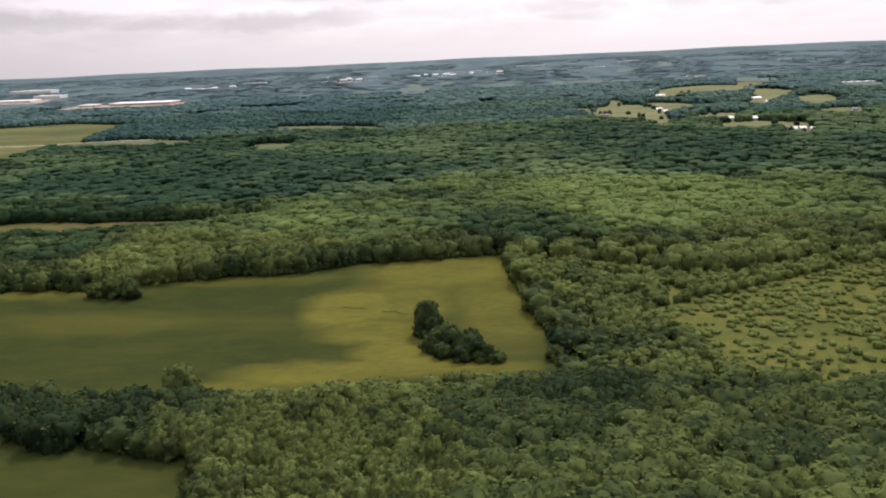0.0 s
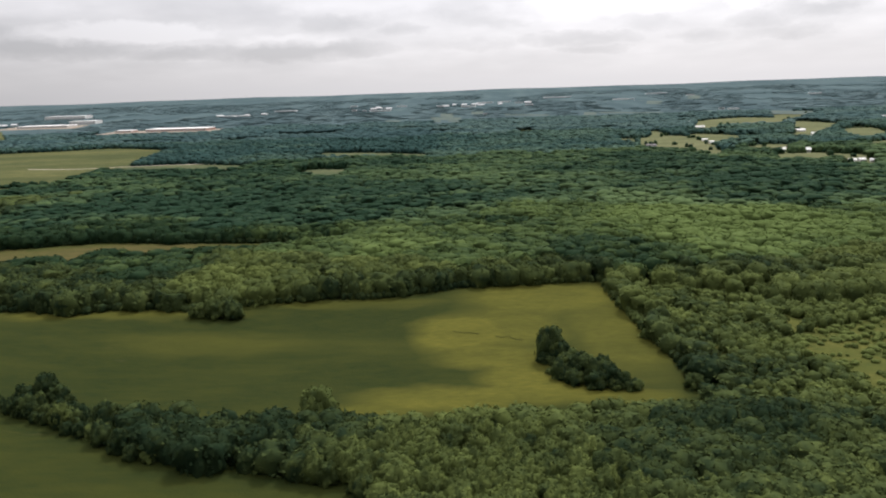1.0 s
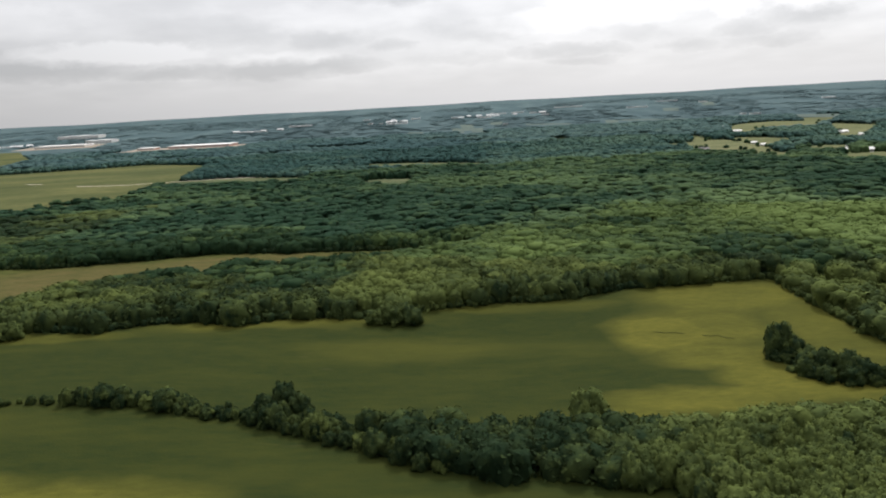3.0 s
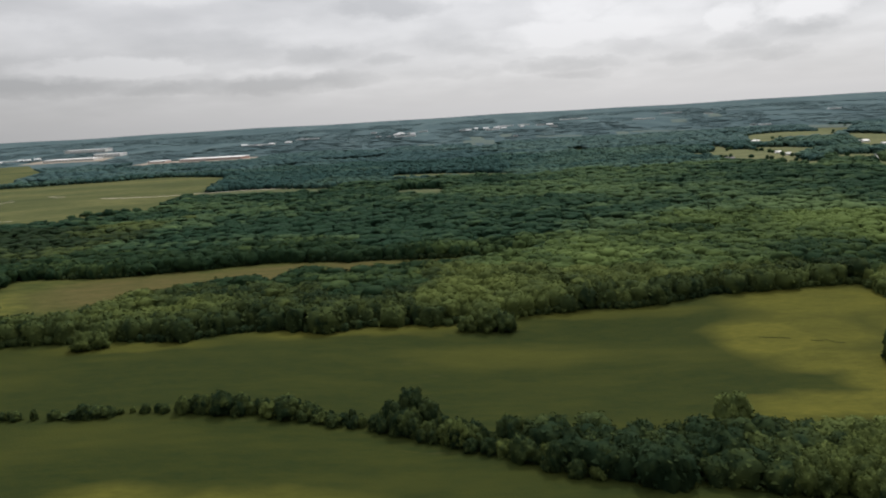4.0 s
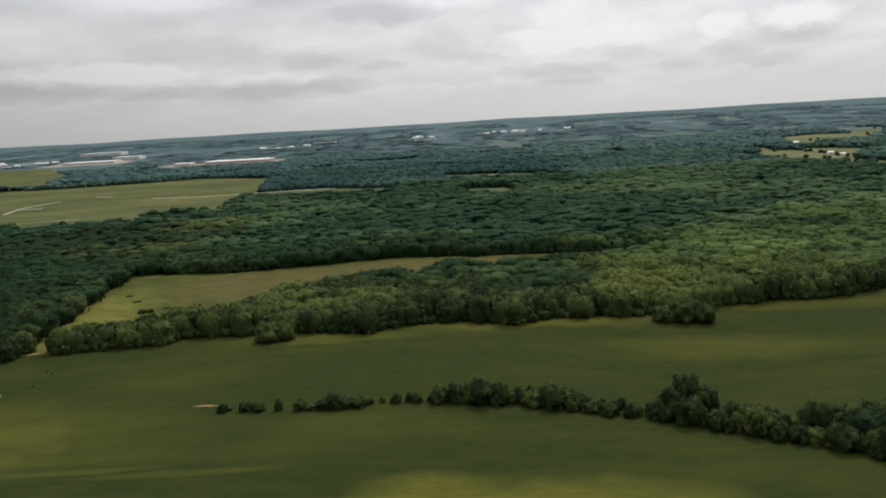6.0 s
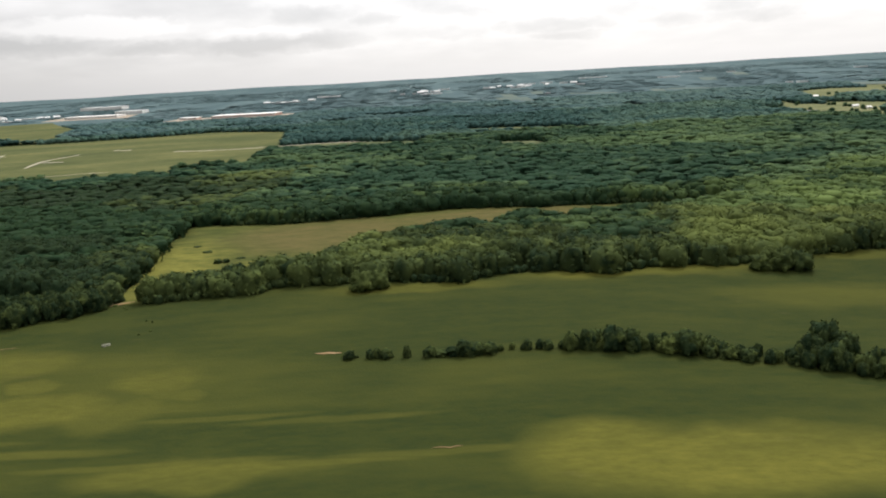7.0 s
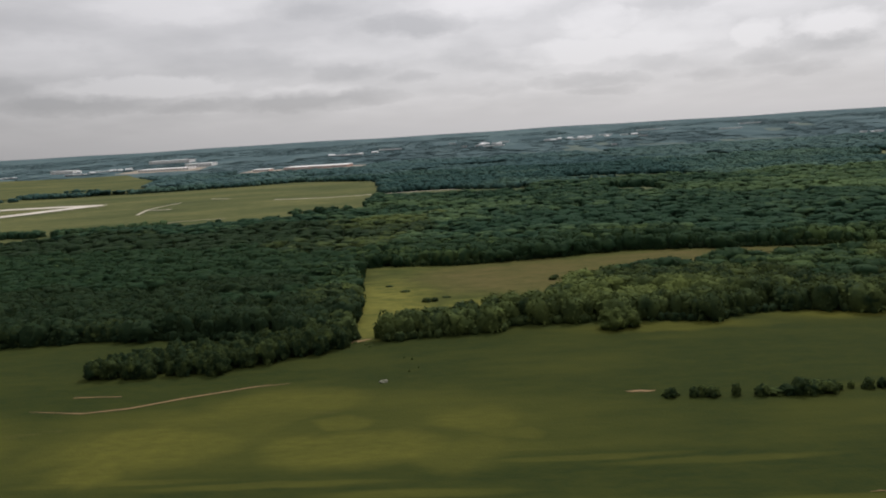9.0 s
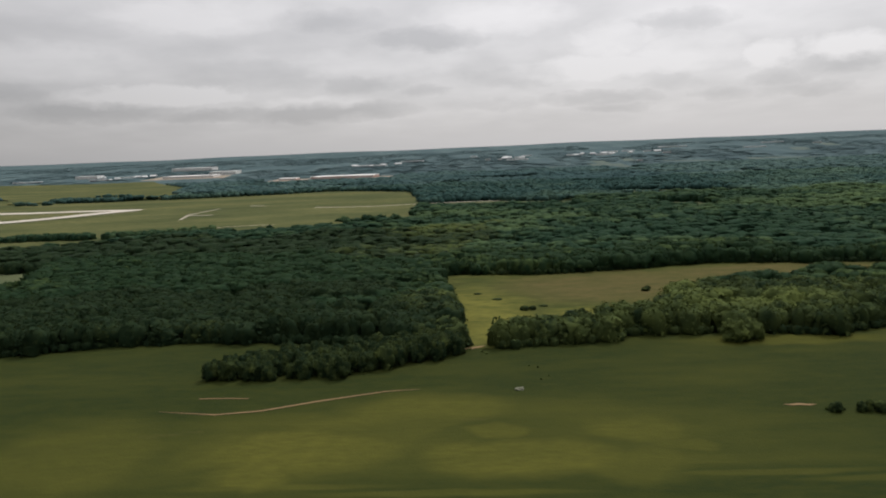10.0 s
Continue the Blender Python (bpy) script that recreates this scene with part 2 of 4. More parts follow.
def grass_material(name, deep, pale, size, bare=(0.16, 0.12, 0.06), bare_from=0.66):
    m = Mat(name, 0.95, 0.02)
    color = m.mix(m.span(m.noise(size, 4.0, (0.7, 1.5, 1)), 0.35, 0.68), deep, pale)
    color = m.mix(m.span(m.noise(size / 9, 4.0), 0.3, 0.75, 0.0, 0.5), color, tuple(0.6 * c for c in deep))
    color = m.mix(m.span(m.noise(size / 3, 5.0, rough=0.7), bare_from, bare_from + 0.15, 0.0, 0.6), color, bare)
    return m.done(color, m.noise(1.5, 4.0), 0.3, 0.6)


def fallow_material():
    """Fallow land: brownish dry weeds in the middle, greener and yellower towards one corner and along the rim."""
    m = Mat("fallow_field", 0.95, 0.02)
    bent = m.bent(40.0, 40.0)
    brown = m.math("MAXIMUM", m.blob(-490, 622, 85, 70, bent), m.blob(-350, 655, 120, 45, bent))
    yellow = m.math("MAXIMUM", m.blob(-585, 530, 42, 90, bent), m.blob(-500, 520, 40, 30, bent))
    weeds = m.span(m.noise(16.0, 5.0, (0.7, 1.4, 1), 0.65), 0.35, 0.65)
    color = m.mix(weeds, (0.036, 0.047, 0.013), (0.070, 0.073, 0.020))
    color = m.mix(m.math("MULTIPLY", brown, m.span(weeds, 0.0, 1.0, 0.45, 0.95)), color, (0.086, 0.071, 0.028))
    color = m.mix(m.math("MULTIPLY", yellow, m.span(weeds, 0.0, 1.0, 0.35, 1.0)), color, (0.128, 0.124, 0.028))
    color = m.mix(m.span(m.noise(4.0, 5.0, (0.4, 1.5, 1), 0.7), 0.45, 0.72, 0.0, 0.5), color, (0.026, 0.034, 0.010))
    return m.done(color, m.noise(1.5, 4.0), 0.3, 0.6)


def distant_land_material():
    """Far country: long strips of pale fields between dark woods, with blue-grey haze painted into every colour."""
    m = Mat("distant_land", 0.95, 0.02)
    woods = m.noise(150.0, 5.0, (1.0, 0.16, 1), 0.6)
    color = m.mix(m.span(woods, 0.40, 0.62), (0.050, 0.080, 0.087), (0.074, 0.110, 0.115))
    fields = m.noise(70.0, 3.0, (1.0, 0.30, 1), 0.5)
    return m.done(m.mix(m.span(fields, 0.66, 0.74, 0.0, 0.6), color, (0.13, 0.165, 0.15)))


def foliage_material(name, dark, pale, clump=1.3, depth=0.7):
    """Leaves: each tree has a tone, from deep to pale green, which also carries painted sun and cloud shadow, and its
    leaf clumps differ.
    """
    m = Mat(name, 0.85, 0.02)
    n = m.tree.nodes.new("ShaderNodeAttribute")
    n.attribute_name = "tone"
    info = m.tree.nodes.new("ShaderNodeObjectInfo")
    tone = m.math("ADD", n.outputs["Fac"], m.span(info.outputs["Random"], 0.0, 1.0, -0.1, 0.1), True)
    color = m.mix(tone, dark, pale)
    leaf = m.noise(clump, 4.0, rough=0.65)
    # Hollows of the leaf bumps painted darker, as shade between leaves.
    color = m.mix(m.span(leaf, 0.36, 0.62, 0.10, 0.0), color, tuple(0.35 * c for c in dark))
    color = m.mix(m.span(m.noise(clump * 4, 2.0), 0.4, 0.7, 0.0, 0.3), color, m.mix(0.3, color, pale))
    mat = m.done(color, leaf, depth, 0.35)
    glow, blend = m.tree.nodes.new("ShaderNodeBsdfTranslucent"), m.tree.nodes.new("ShaderNodeMixShader")
    blend.inputs[0].default_value = 0.13
    m.tree.links.new(m.mix(0.5, color, pale), glow.inputs["Color"])
    m.tree.links.new(m.bsdf.outputs[0], blend.inputs[1])
    m.tree.links.new(glow.outputs[0], blend.inputs[2])
    m.tree.links.new(blend.outputs[0], m.tree.nodes["Material Output"].inputs[0])
    return mat


def plain_material(name, color, size, rough=0.8, vary=0.25, metal=0.0, depth=0.02):
    m = Mat(name, rough, 0.3, metal)
    low = tuple(c * (1 - vary) for c in color)
    c = m.mix(m.span(m.noise(size, 4.0), 0.3, 0.7), low, color)
    c = m.mix(m.span(m.noise(size / 8, 5.0, rough=0.7), 0.45, 0.8, 0.0, 0.4), c, tuple(x * (1 - 1.6 * vary) for x in color))
    return m.done(c, m.noise(size / 10, 4.0), depth, 0.5)


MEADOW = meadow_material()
FOREST_FLOOR = grass_material("forest_floor", (0.015, 0.0225, 0.0075), (0.0338, 0.0413, 0.0135), 60.0, (0.0375, 0.03, 0.015))
BROWN_FIELD = fallow_material()
SCRUB_GRASS = grass_material("scrub_grass", (0.060, 0.072, 0.018), (0.104, 0.104, 0.027), 30.0, (0.04, 0.055, 0.016), 0.52)
AIR_GRASS = grass_material("airfield_grass", (0.054, 0.066, 0.026), (0.112, 0.114, 0.044), 160.0, (0.12, 0.116, 0.06), 0.62)
FARM_GRASS = grass_material("farm_grass", (0.090, 0.104, 0.048), (0.146, 0.146, 0.074), 120.0, (0.07, 0.088, 0.042), 0.6)
# Far fields: haze painted in as a greyer, bluer green.
HAZY_PASTURE = grass_material("hazy_pasture", (0.078, 0.108, 0.098), (0.118, 0.142, 0.120), 120.0, (0.09, 0.115, 0.10), 0.6)
CLEARING_GRASS = grass_material("clearing_grass", (0.062, 0.080, 0.040), (0.108, 0.118, 0.060), 90.0)
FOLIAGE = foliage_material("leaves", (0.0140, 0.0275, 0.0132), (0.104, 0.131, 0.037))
# Leaf colours grow bluer and lighter with distance: haze painted in.
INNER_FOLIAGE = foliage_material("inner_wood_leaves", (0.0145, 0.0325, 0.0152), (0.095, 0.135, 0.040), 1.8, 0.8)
COOL_FOLIAGE = foliage_material("faint_haze_leaves", (0.0160, 0.0390, 0.0218), (0.089, 0.134, 0.053), 2.5, 1.0)
MISTY_FOLIAGE = foliage_material("hazy_leaves", (0.031, 0.069, 0.063), (0.096, 0.154, 0.104), 4.0, 1.0)
HAZY_FAR_FOLIAGE = foliage_material("hazy_far_leaves", (0.046, 0.088, 0.089), (0.100, 0.154, 0.132), 6.0, 1.0)
HAZY_DISTANT = foliage_material("hazy_distant_leaves", (0.048, 0.080, 0.086), (0.064, 0.100, 0.105), 60.0, 0.5)
BARK = plain_material("bark", (0.10, 0.075, 0.05), 0.6, 0.95, 0.4)
CONCRETE = plain_material("runway_concrete", (0.46, 0.42, 0.36), 40.0, 0.9, 0.15)
GRAVEL = plain_material("pale_gravel", (0.391, 0.357, 0.281), 25.0, 0.95, 0.2)
YARD = plain_material("bare_yard", (0.27, 0.225, 0.17), 40.0, 0.95, 0.3)
SOIL = plain_material("red_soil", (0.20, 0.130, 0.058), 8.0, 0.95, 0.3)
ROCK = plain_material("pale_rock", (0.165, 0.168, 0.115), 2.0, 0.9, 0.3, depth=0.2)
ROOF_WHITE = plain_material("white_roof_sheet", (0.74, 0.73, 0.71), 30.0, 0.6, 0.08)
ROOF_TOWN = plain_material("pale_town_roof", (0.70, 0.70, 0.70), 30.0, 0.8, 0.15)
ROOF_GREY = plain_material("grey_shingle", (0.20, 0.19, 0.19), 6.0, 0.85, 0.25)
WALL_PINK = plain_material("brick_red_wall", (0.42, 0.27, 0.22), 25.0, 0.9, 0.12)
WALL_WHITE = plain_material("white_siding", (0.72, 0.71, 0.68), 10.0, 0.7, 0.1)
DOOR_DARK = plain_material("pale_dock_door", (0.50, 0.48, 0.46), 5.0, 0.6, 0.2)
GLASS = Mat("window_glass", 0.1, 0.5).done((0.03, 0.04, 0.05))


# ---- ground ----
def height(x, y):
    """The ground's height: nearly level near the airfield, sinking to a hollow with the near wood, raised far off to
    fit the horizon in the camera's view.
    """
    x, y = np.asarray(x, float), np.asarray(y, float)
    roll = 0.9 * np.sin(x / 61 + 1.3) * np.sin(y / 53 + 0.5) + 0.5 * np.sin(x / 37 - y / 45)
    a, b = np.clip((y - 2800) / 1050, 0, 1), np.clip((y - 3850) / 3350, 0, 1)
    far = 25 * a * a * (3 - 2 * a) + 43 * b + b * (3.0 * np.sin(x / 420 + 0.7) + 2.0 * np.sin(x / 173))
    u, v = np.clip((x + 390) / 300, 0, 1), np.clip((y - 370 - 0.9 * np.maximum(0, x - 45)) / 255, 0, 1)
    hollow = -10.0 * u * u * (3 - 2 * u) * (1 - v * v * (3 - 2 * v))
    return roll * np.clip(1.6 - y / 1500, 0.2, 1) + far + hollow


def mesh_from(name, verts, faces, tone=None, smooth=False):
    """A mesh from arrays of corners and triangles or quads, with a tone for each corner."""
    me = bpy.data.meshes.new(name)
    n, k = faces.shape
    me.vertices.add(len(verts))
    me.vertices.foreach_set("co", np.ascontiguousarray(verts, np.float32).ravel())
    me.loops.add(n * k)
    me.loops.foreach_set("vertex_index", np.ascontiguousarray(faces, np.int32).ravel())
    me.polygons.add(n)
    me.polygons.foreach_set("loop_start", np.arange(0, n * k, k, dtype=np.int32))
    if smooth:
        me.polygons.foreach_set("use_smooth", np.ones(n, bool))
    if tone is not None:
        me.attributes.new("tone", "FLOAT", "POINT").data.foreach_set("value", np.ascontiguousarray(tone, np.float32))
    me.update(calc_edges=True)
    return me


def part(name, bm, material, parent=None, label=""):
    """Links a bmesh, or a mesh, as one object, under its thing if there is one."""
    me = bm
    if isinstance(bm, bmesh.types.BMesh):
        me = bpy.data.meshes.new(name)
        bm.to_mesh(me)
        bm.free()
    if material and not me.materials:
        me.materials.append(material)
    ob = new(name, me)
    ob.parent = parent
    return tagged(ob, label)


xs = np.r_[np.arange(-6800, -1720, 100.0), np.arange(-1720, 660, 20.0), np.arange(660, 6001, 100.0)]
ys = np.r_[np.arange(-1600, -720, 80.0), np.arange(-720, 760, 20.0), np.arange(760, 7201, 70.0), 7200.0]
gx, gy = np.meshgrid(xs, ys)
gv = np.stack([gx, gy, height(gx, gy)], -1).reshape(-1, 3) * PACE
ids = np.arange(gx.size).reshape(gx.shape)
gf = np.stack([ids[:-1, :-1], ids[:-1, 1:], ids[1:, 1:], ids[1:, :-1]], -1).reshape(-1, 4)
tagged(part("ground", mesh_from("ground", gv, gf, smooth=True), FOREST_FLOOR), "dark green wooded ground, raised far off to fit the horizon", "ground", kind="structure")


def sheet(name, corners, material, lift, label, category="field", step=25.0):
    """A piece of ground cover with its outline in the plan, lying just over the ground."""
    bm = bmesh.new()
    bm.faces.new([bm.verts.new((x, y, 0)) for x, y in corners])
    bmesh.ops.triangulate(bm, faces=bm.faces[:])
    for _ in range(7):
        long = [e for e in bm.edges if e.calc_length() > step * (1 if e.verts[0].co.y < 900 else 2.5)]
        if not long:
            break
        bmesh.ops.subdivide_edges(bm, edges=long, cuts=1)
        bmesh.ops.triangulate(bm, faces=[f for f in bm.faces if len(f.verts) > 3])
    for v in bm.verts:
        v.co.z = float(height(v.co.x, v.co.y)) + lift
        v.co *= PACE
    bmesh.ops.recalc_face_normals(bm, faces=bm.faces[:])
    if sum(f.normal.z for f in bm.faces) < 0:
        bmesh.ops.reverse_faces(bm, faces=bm.faces[:])
    for f in bm.faces:
        f.smooth = True
    return tagged(part(name, bm, material), label, category, kind="structure")


def strip(name, line, width, material, lift, label, category="track", taper=False):
    """A track or runway along a line of the plan."""
    a = np.array(line, float)
    d = np.gradient(a, axis=0)
    d /= np.linalg.norm(d, axis=1)[:, None]
    side = np.stack([-d[:, 1], d[:, 0]], 1) * width / 2
    if taper:
        side *= np.sin(np.linspace(0.04, 3.10, len(a)))[:, None] ** 0.6
    return sheet(name, [tuple(p) for p in np.vstack([a + side, (a - side)[::-1]])], material, lift, label, category)


MEADOW_EDGE = [
    (-1100, 380), (-900, 452), (-844, 468), (-784, 487), (-742, 486), (-690, 479), (-630, 472), (-588, 462), (-580, 462), (-568, 458), (-507, 466), (-502, 476),
    (-460, 475), (-434, 476), (-399, 468), (-365, 484), (-330, 483), (-310, 471), (-284, 484),
    (-236, 481), (-199, 492), (-152, 504), (-116, 505), (-59, 526), (37, 531), (42, 454), (54, 358), (46, 317),
    (-90, 304), (-140, 304), (-92, 264), (-80, 215), (-75, 161), (642, 150), (600, -700), (-1700, -700), (-1700, 300),
]
FALLOW_EDGE = [
    (-604, 594), (-618, 694), (-530, 678), (-451, 694), (-389, 706), (-325, 688), (-252, 686), (-165, 693), (-160, 668), (-240, 630), (-345, 612),
    (-423, 588), (-458, 558), (-464, 524), (-503, 498), (-541, 488), (-566, 480), (-573, 460), (-587, 460),
]
SCRUB_EDGE = [(64, 322), (118, 295), (205, 302), (279, 322), (354, 429), (355, 559), (297, 528), (230, 494), (161, 472), (111, 498), (62, 526), (45, 515), (56, 428)]
AIRFIELD_EDGE = [
    (-2300, 1100), (-1500, 985), (-1150, 918), (-1060, 925), (-1010, 965), (-960, 1045), (-910, 1030), (-790, 1062), (-724, 1048), (-683, 1066), (-668, 1140), (-690, 1300), (-672, 1400), (-690, 1478), (-716, 1665), (-750, 1872), (-963, 2010),
    (-1070, 1952), (-1332, 1905), (-1604, 1915), (-1900, 2150), (-2600, 2300),
]
FAR_GRASS_EDGE = [(-2600, 2320), (-1900, 2165), (-1764, 1945), (-1640, 1990), (-1306, 1950), (-1419, 2152), (-1530, 2520), (-1682, 2757), (-1887, 3094), (-2046, 3089), (-2298, 3125), (-2700, 3240), (-3300, 3300)]
CLEARINGS = [
    [(-1110, 600), (-950, 650), (-975, 735), (-985, 776), (-1040, 778), (-1110, 780)],
    [(-315, 1178), (-238, 1152), (-240, 1290), (-322, 1318)],
    [(-350, 1492), (-124, 1412), (-120, 1530), (-240, 1605), (-350, 1648)],
    [(-690, 1340), (-440, 1270), (-420, 1405), (-560, 1475), (-690, 1480)],
    [(-165, 2560), (-50, 2580), (-60, 3000), (-150, 2980)],
]
FARM_FIELDS = [
    [(333, 1760), (405, 1829), (445, 1798), (446, 1703), (446, 1576), (365, 1309), (344, 1335), (342, 1385), (296, 1418), (269, 1447)],
    [(402, 1444), (425, 1370), (351, 1274), (317, 1331)],
    [(461, 1849), (505, 1845), (585, 1705), (453, 1558), (429, 1525), (423, 1620)],
    [(619, 2327), (699, 2423), (814, 2488), (914, 2396), (784, 2064), (680, 2091), (612, 2055), (559, 1902), (510, 1935)],
    [(863, 2219), (920, 2050), (775, 1804), (691, 1683), (640, 1575), (584, 1659), (613, 1739), (665, 1727)],
    [(938, 2564), (1026, 2621), (1107, 2594), (872, 2238), (829, 2276)],
    [(802, 1835), (851, 1870), (901, 1866), (878, 1761), (843, 1662), (745, 1550), (718, 1593)],
    [(711, 1505), (753, 1524), (806, 1512), (702, 1322), (654, 1324), (637, 1353)],
    [(479, 1506), (529, 1518), (558, 1486), (493, 1328), (430, 1352)],
    [(458, 1323), (537, 1337), (571, 1298), (593, 1257), (521, 1149), (467, 1171), (412, 1187)],
    [(523, 1210), (564, 1187), (506, 1074), (466, 1084)],
    [(415, 2010), (438, 1951), (384, 1727), (364, 1778)],
    [(296, 1786), (326, 1746), (292, 1578), (263, 1603)],
]
FAR_FIELDS = [
    [(-179, 3123), (-136, 3099), (-131, 2787), (-168, 2816)],
    [(-144, 3312), (-90, 3278), (-88, 2897), (-135, 2931)],
    [(-107, 3083), (-58, 3050), (-61, 2762), (-104, 2802)],
    [(-348, 3020), (-287, 2982), (-273, 2753), (-330, 2804)],
    [(116, 3156), (279, 3054), (274, 2985), (112, 3080)],
    [(480, 3117), (718, 2945), (700, 2880), (470, 3030)],
    [(807, 3710), (865, 3656), (799, 3419), (746, 3464)],
    [(1150, 4253), (1193, 4174), (1050, 3710), (1011, 3769)],
    [(-13, 3389), (38, 3358), (26, 3175), (-19, 3202)],
    [(425, 3122), (469, 3089), (426, 2859), (387, 2891)],
    [(1156, 2305), (1231, 2218), (1107, 2004), (1038, 2076)],
    [(1044, 2848), (1142, 2713), (1041, 2489), (949, 2602)],
]
sheet("meadow", MEADOW_EDGE, MEADOW, 0.30, "olive green hay meadow with yellow patches painted for sunlight")
sheet("fallow_field", FALLOW_EDGE, BROWN_FIELD, 0.45, "brownish fallow field between tree belts")
sheet("scrub_land", SCRUB_EDGE, SCRUB_GRASS, 0.35, "yellow overgrown grass with scattered shrubs")
sheet("airfield_grass", AIRFIELD_EDGE, AIR_GRASS, 0.5, "mown green airfield grass")
sheet("far_grass", FAR_GRASS_EDGE, AIR_GRASS, 2.8, "pale green grassland beyond a tree band")
for edge in CLEARINGS:
    sheet("clearing", edge, CLEARING_GRASS, 0.6, "small pale green clearing in the woods")
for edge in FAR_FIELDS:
    sheet("farm_field", edge, HAZY_PASTURE, 2.6, "small pale field far off among woods")
for edge in FARM_FIELDS:
    sheet("farm_field", edge, FARM_GRASS, 0.7, "pale straw-green farm field with hedges")
strip("runway", [(-2300, 1690), (-1600, 1632), (-1265, 1590)], 36, CONCRETE, 1.0, "pale concrete runway end on airfield grass", "runway")
strip("taxiway", [(-1275, 1588), (-1360, 1470), (-1420, 1400), (-1700, 1330)], 50, CONCRETE, 1.3, "pale concrete taxiway joining the runway", "taxiway")
strip("airfield_road", [(-1010, 1150), (-975, 1156), (-918, 1170), (-880, 1166)], 2.5, GRAVEL, 1.1, "pale gravel road behind the wood", "road")
strip("airfield_road", [(-889, 1478), (-830, 1455), (-773, 1448), (-695, 1472), (-612, 1476), (-500, 1466)], 7, GRAVEL, 1.1, "pale gravel road along the airfield edge", "road")
strip("service_pad", [(-1077, 1318), (-1094, 1400), (-1092, 1470), (-1085, 1535)], 5, GRAVEL, 1.1, "pale gravel pad on airfield grass", "pad")
strip("service_pad", [(-1092, 1392), (-1068, 1388), (-1047, 1390)], 6, GRAVEL, 1.2, "short pale gravel spur on airfield grass", "pad")
strip("service_pad", [(-1043, 1590), (-1020, 1572), (-997, 1560)], 6, GRAVEL, 1.1, "small pale gravel pad on airfield grass", "pad")
strip("dirt_track", [(-713, 370), (-688, 366), (-670, 370), (-649, 381), (-621, 393), (-606, 395)], 1.5, SOIL, 0.5, "reddish dirt track worn into the meadow", "track", True)
strip("dirt_track", [(-702, 386), (-690, 386.5), (-680, 386)], 0.8, SOIL, 0.5, "short bare dirt strip in the meadow")
strip("bare_soil", [(-592, 459), (-588, 460), (-585, 461), (-581, 463), (-577, 465)], 3.6, SOIL, 0.6, "bare reddish earth in a gap between two woods", "soil", True)
strip("bare_soil", [(-461, 364.2), (-458, 363.6), (-455, 363.9), (-452, 362.8), (-449, 363.0)], 2.2, SOIL, 0.5, "patch of bare red soil in the meadow", "soil", True)
strip("bare_soil", [(-410, 270.2), (-407, 270.6), (-404, 270.0), (-402, 270.7), (-400, 271)], 0.55, SOIL, 0.5, "pale bare scrape in the meadow", "soil", True)
for line in ([(-66, 440), (-60, 437), (-55, 437), (-51, 434)], [(-42, 430), (-38, 428), (-34, 429), (-31, 424), (-27, 423)]):
    strip("ditch", line, 0.6, FOREST_FLOOR, 0.45, "dark overgrown ditch across the meadow", "ditch")
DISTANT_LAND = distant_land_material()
sheet("distant_land", [(-6700, 2650), (-2950, 2650), (-2900, 3320), (-1890, 3130), (-1640, 2870), (-1500, 2650), (5900, 2650), (5900, 7190), (-6700, 7190)], DISTANT_LAND, 2.0, "distant farmland and woods, painted hazy, on ground raised to the horizon", "countryside", 60.0)
sheet("yard", [(-1340, 2690), (-900, 2660), (-860, 2800), (-930, 2860), (-1330, 2880)], YARD, 2.6, "bare tan gravel yard round the warehouses", "yard")
sheet("yard", [(-1980, 3180), (-1620, 3150), (-1640, 3330), (-1960, 3360)], YARD, 2.6, "bare tan gravel yard round a warehouse", "yard")


# ---- trees ----
rng = np.random.default_rng(7)


def ball(level, cut):
    """Corners and triangles of a ball of radius 1, open below the cut."""
    bm = bmesh.new()
    bmesh.ops.create_icosphere(bm, subdivisions=level, radius=1.0)
    bmesh.ops.delete(bm, geom=[f for f in bm.faces if f.calc_center_median().z < cut], context="FACES")
    bmesh.ops.delete(bm, geom=[v for v in bm.verts if not v.link_faces], context="VERTS")
    bm.verts.index_update()
    v = np.array([v.co[:] for v in bm.verts])
    f = np.array([[q.index for q in t.verts] for t in bm.faces])
    bm.free()
    return v, f


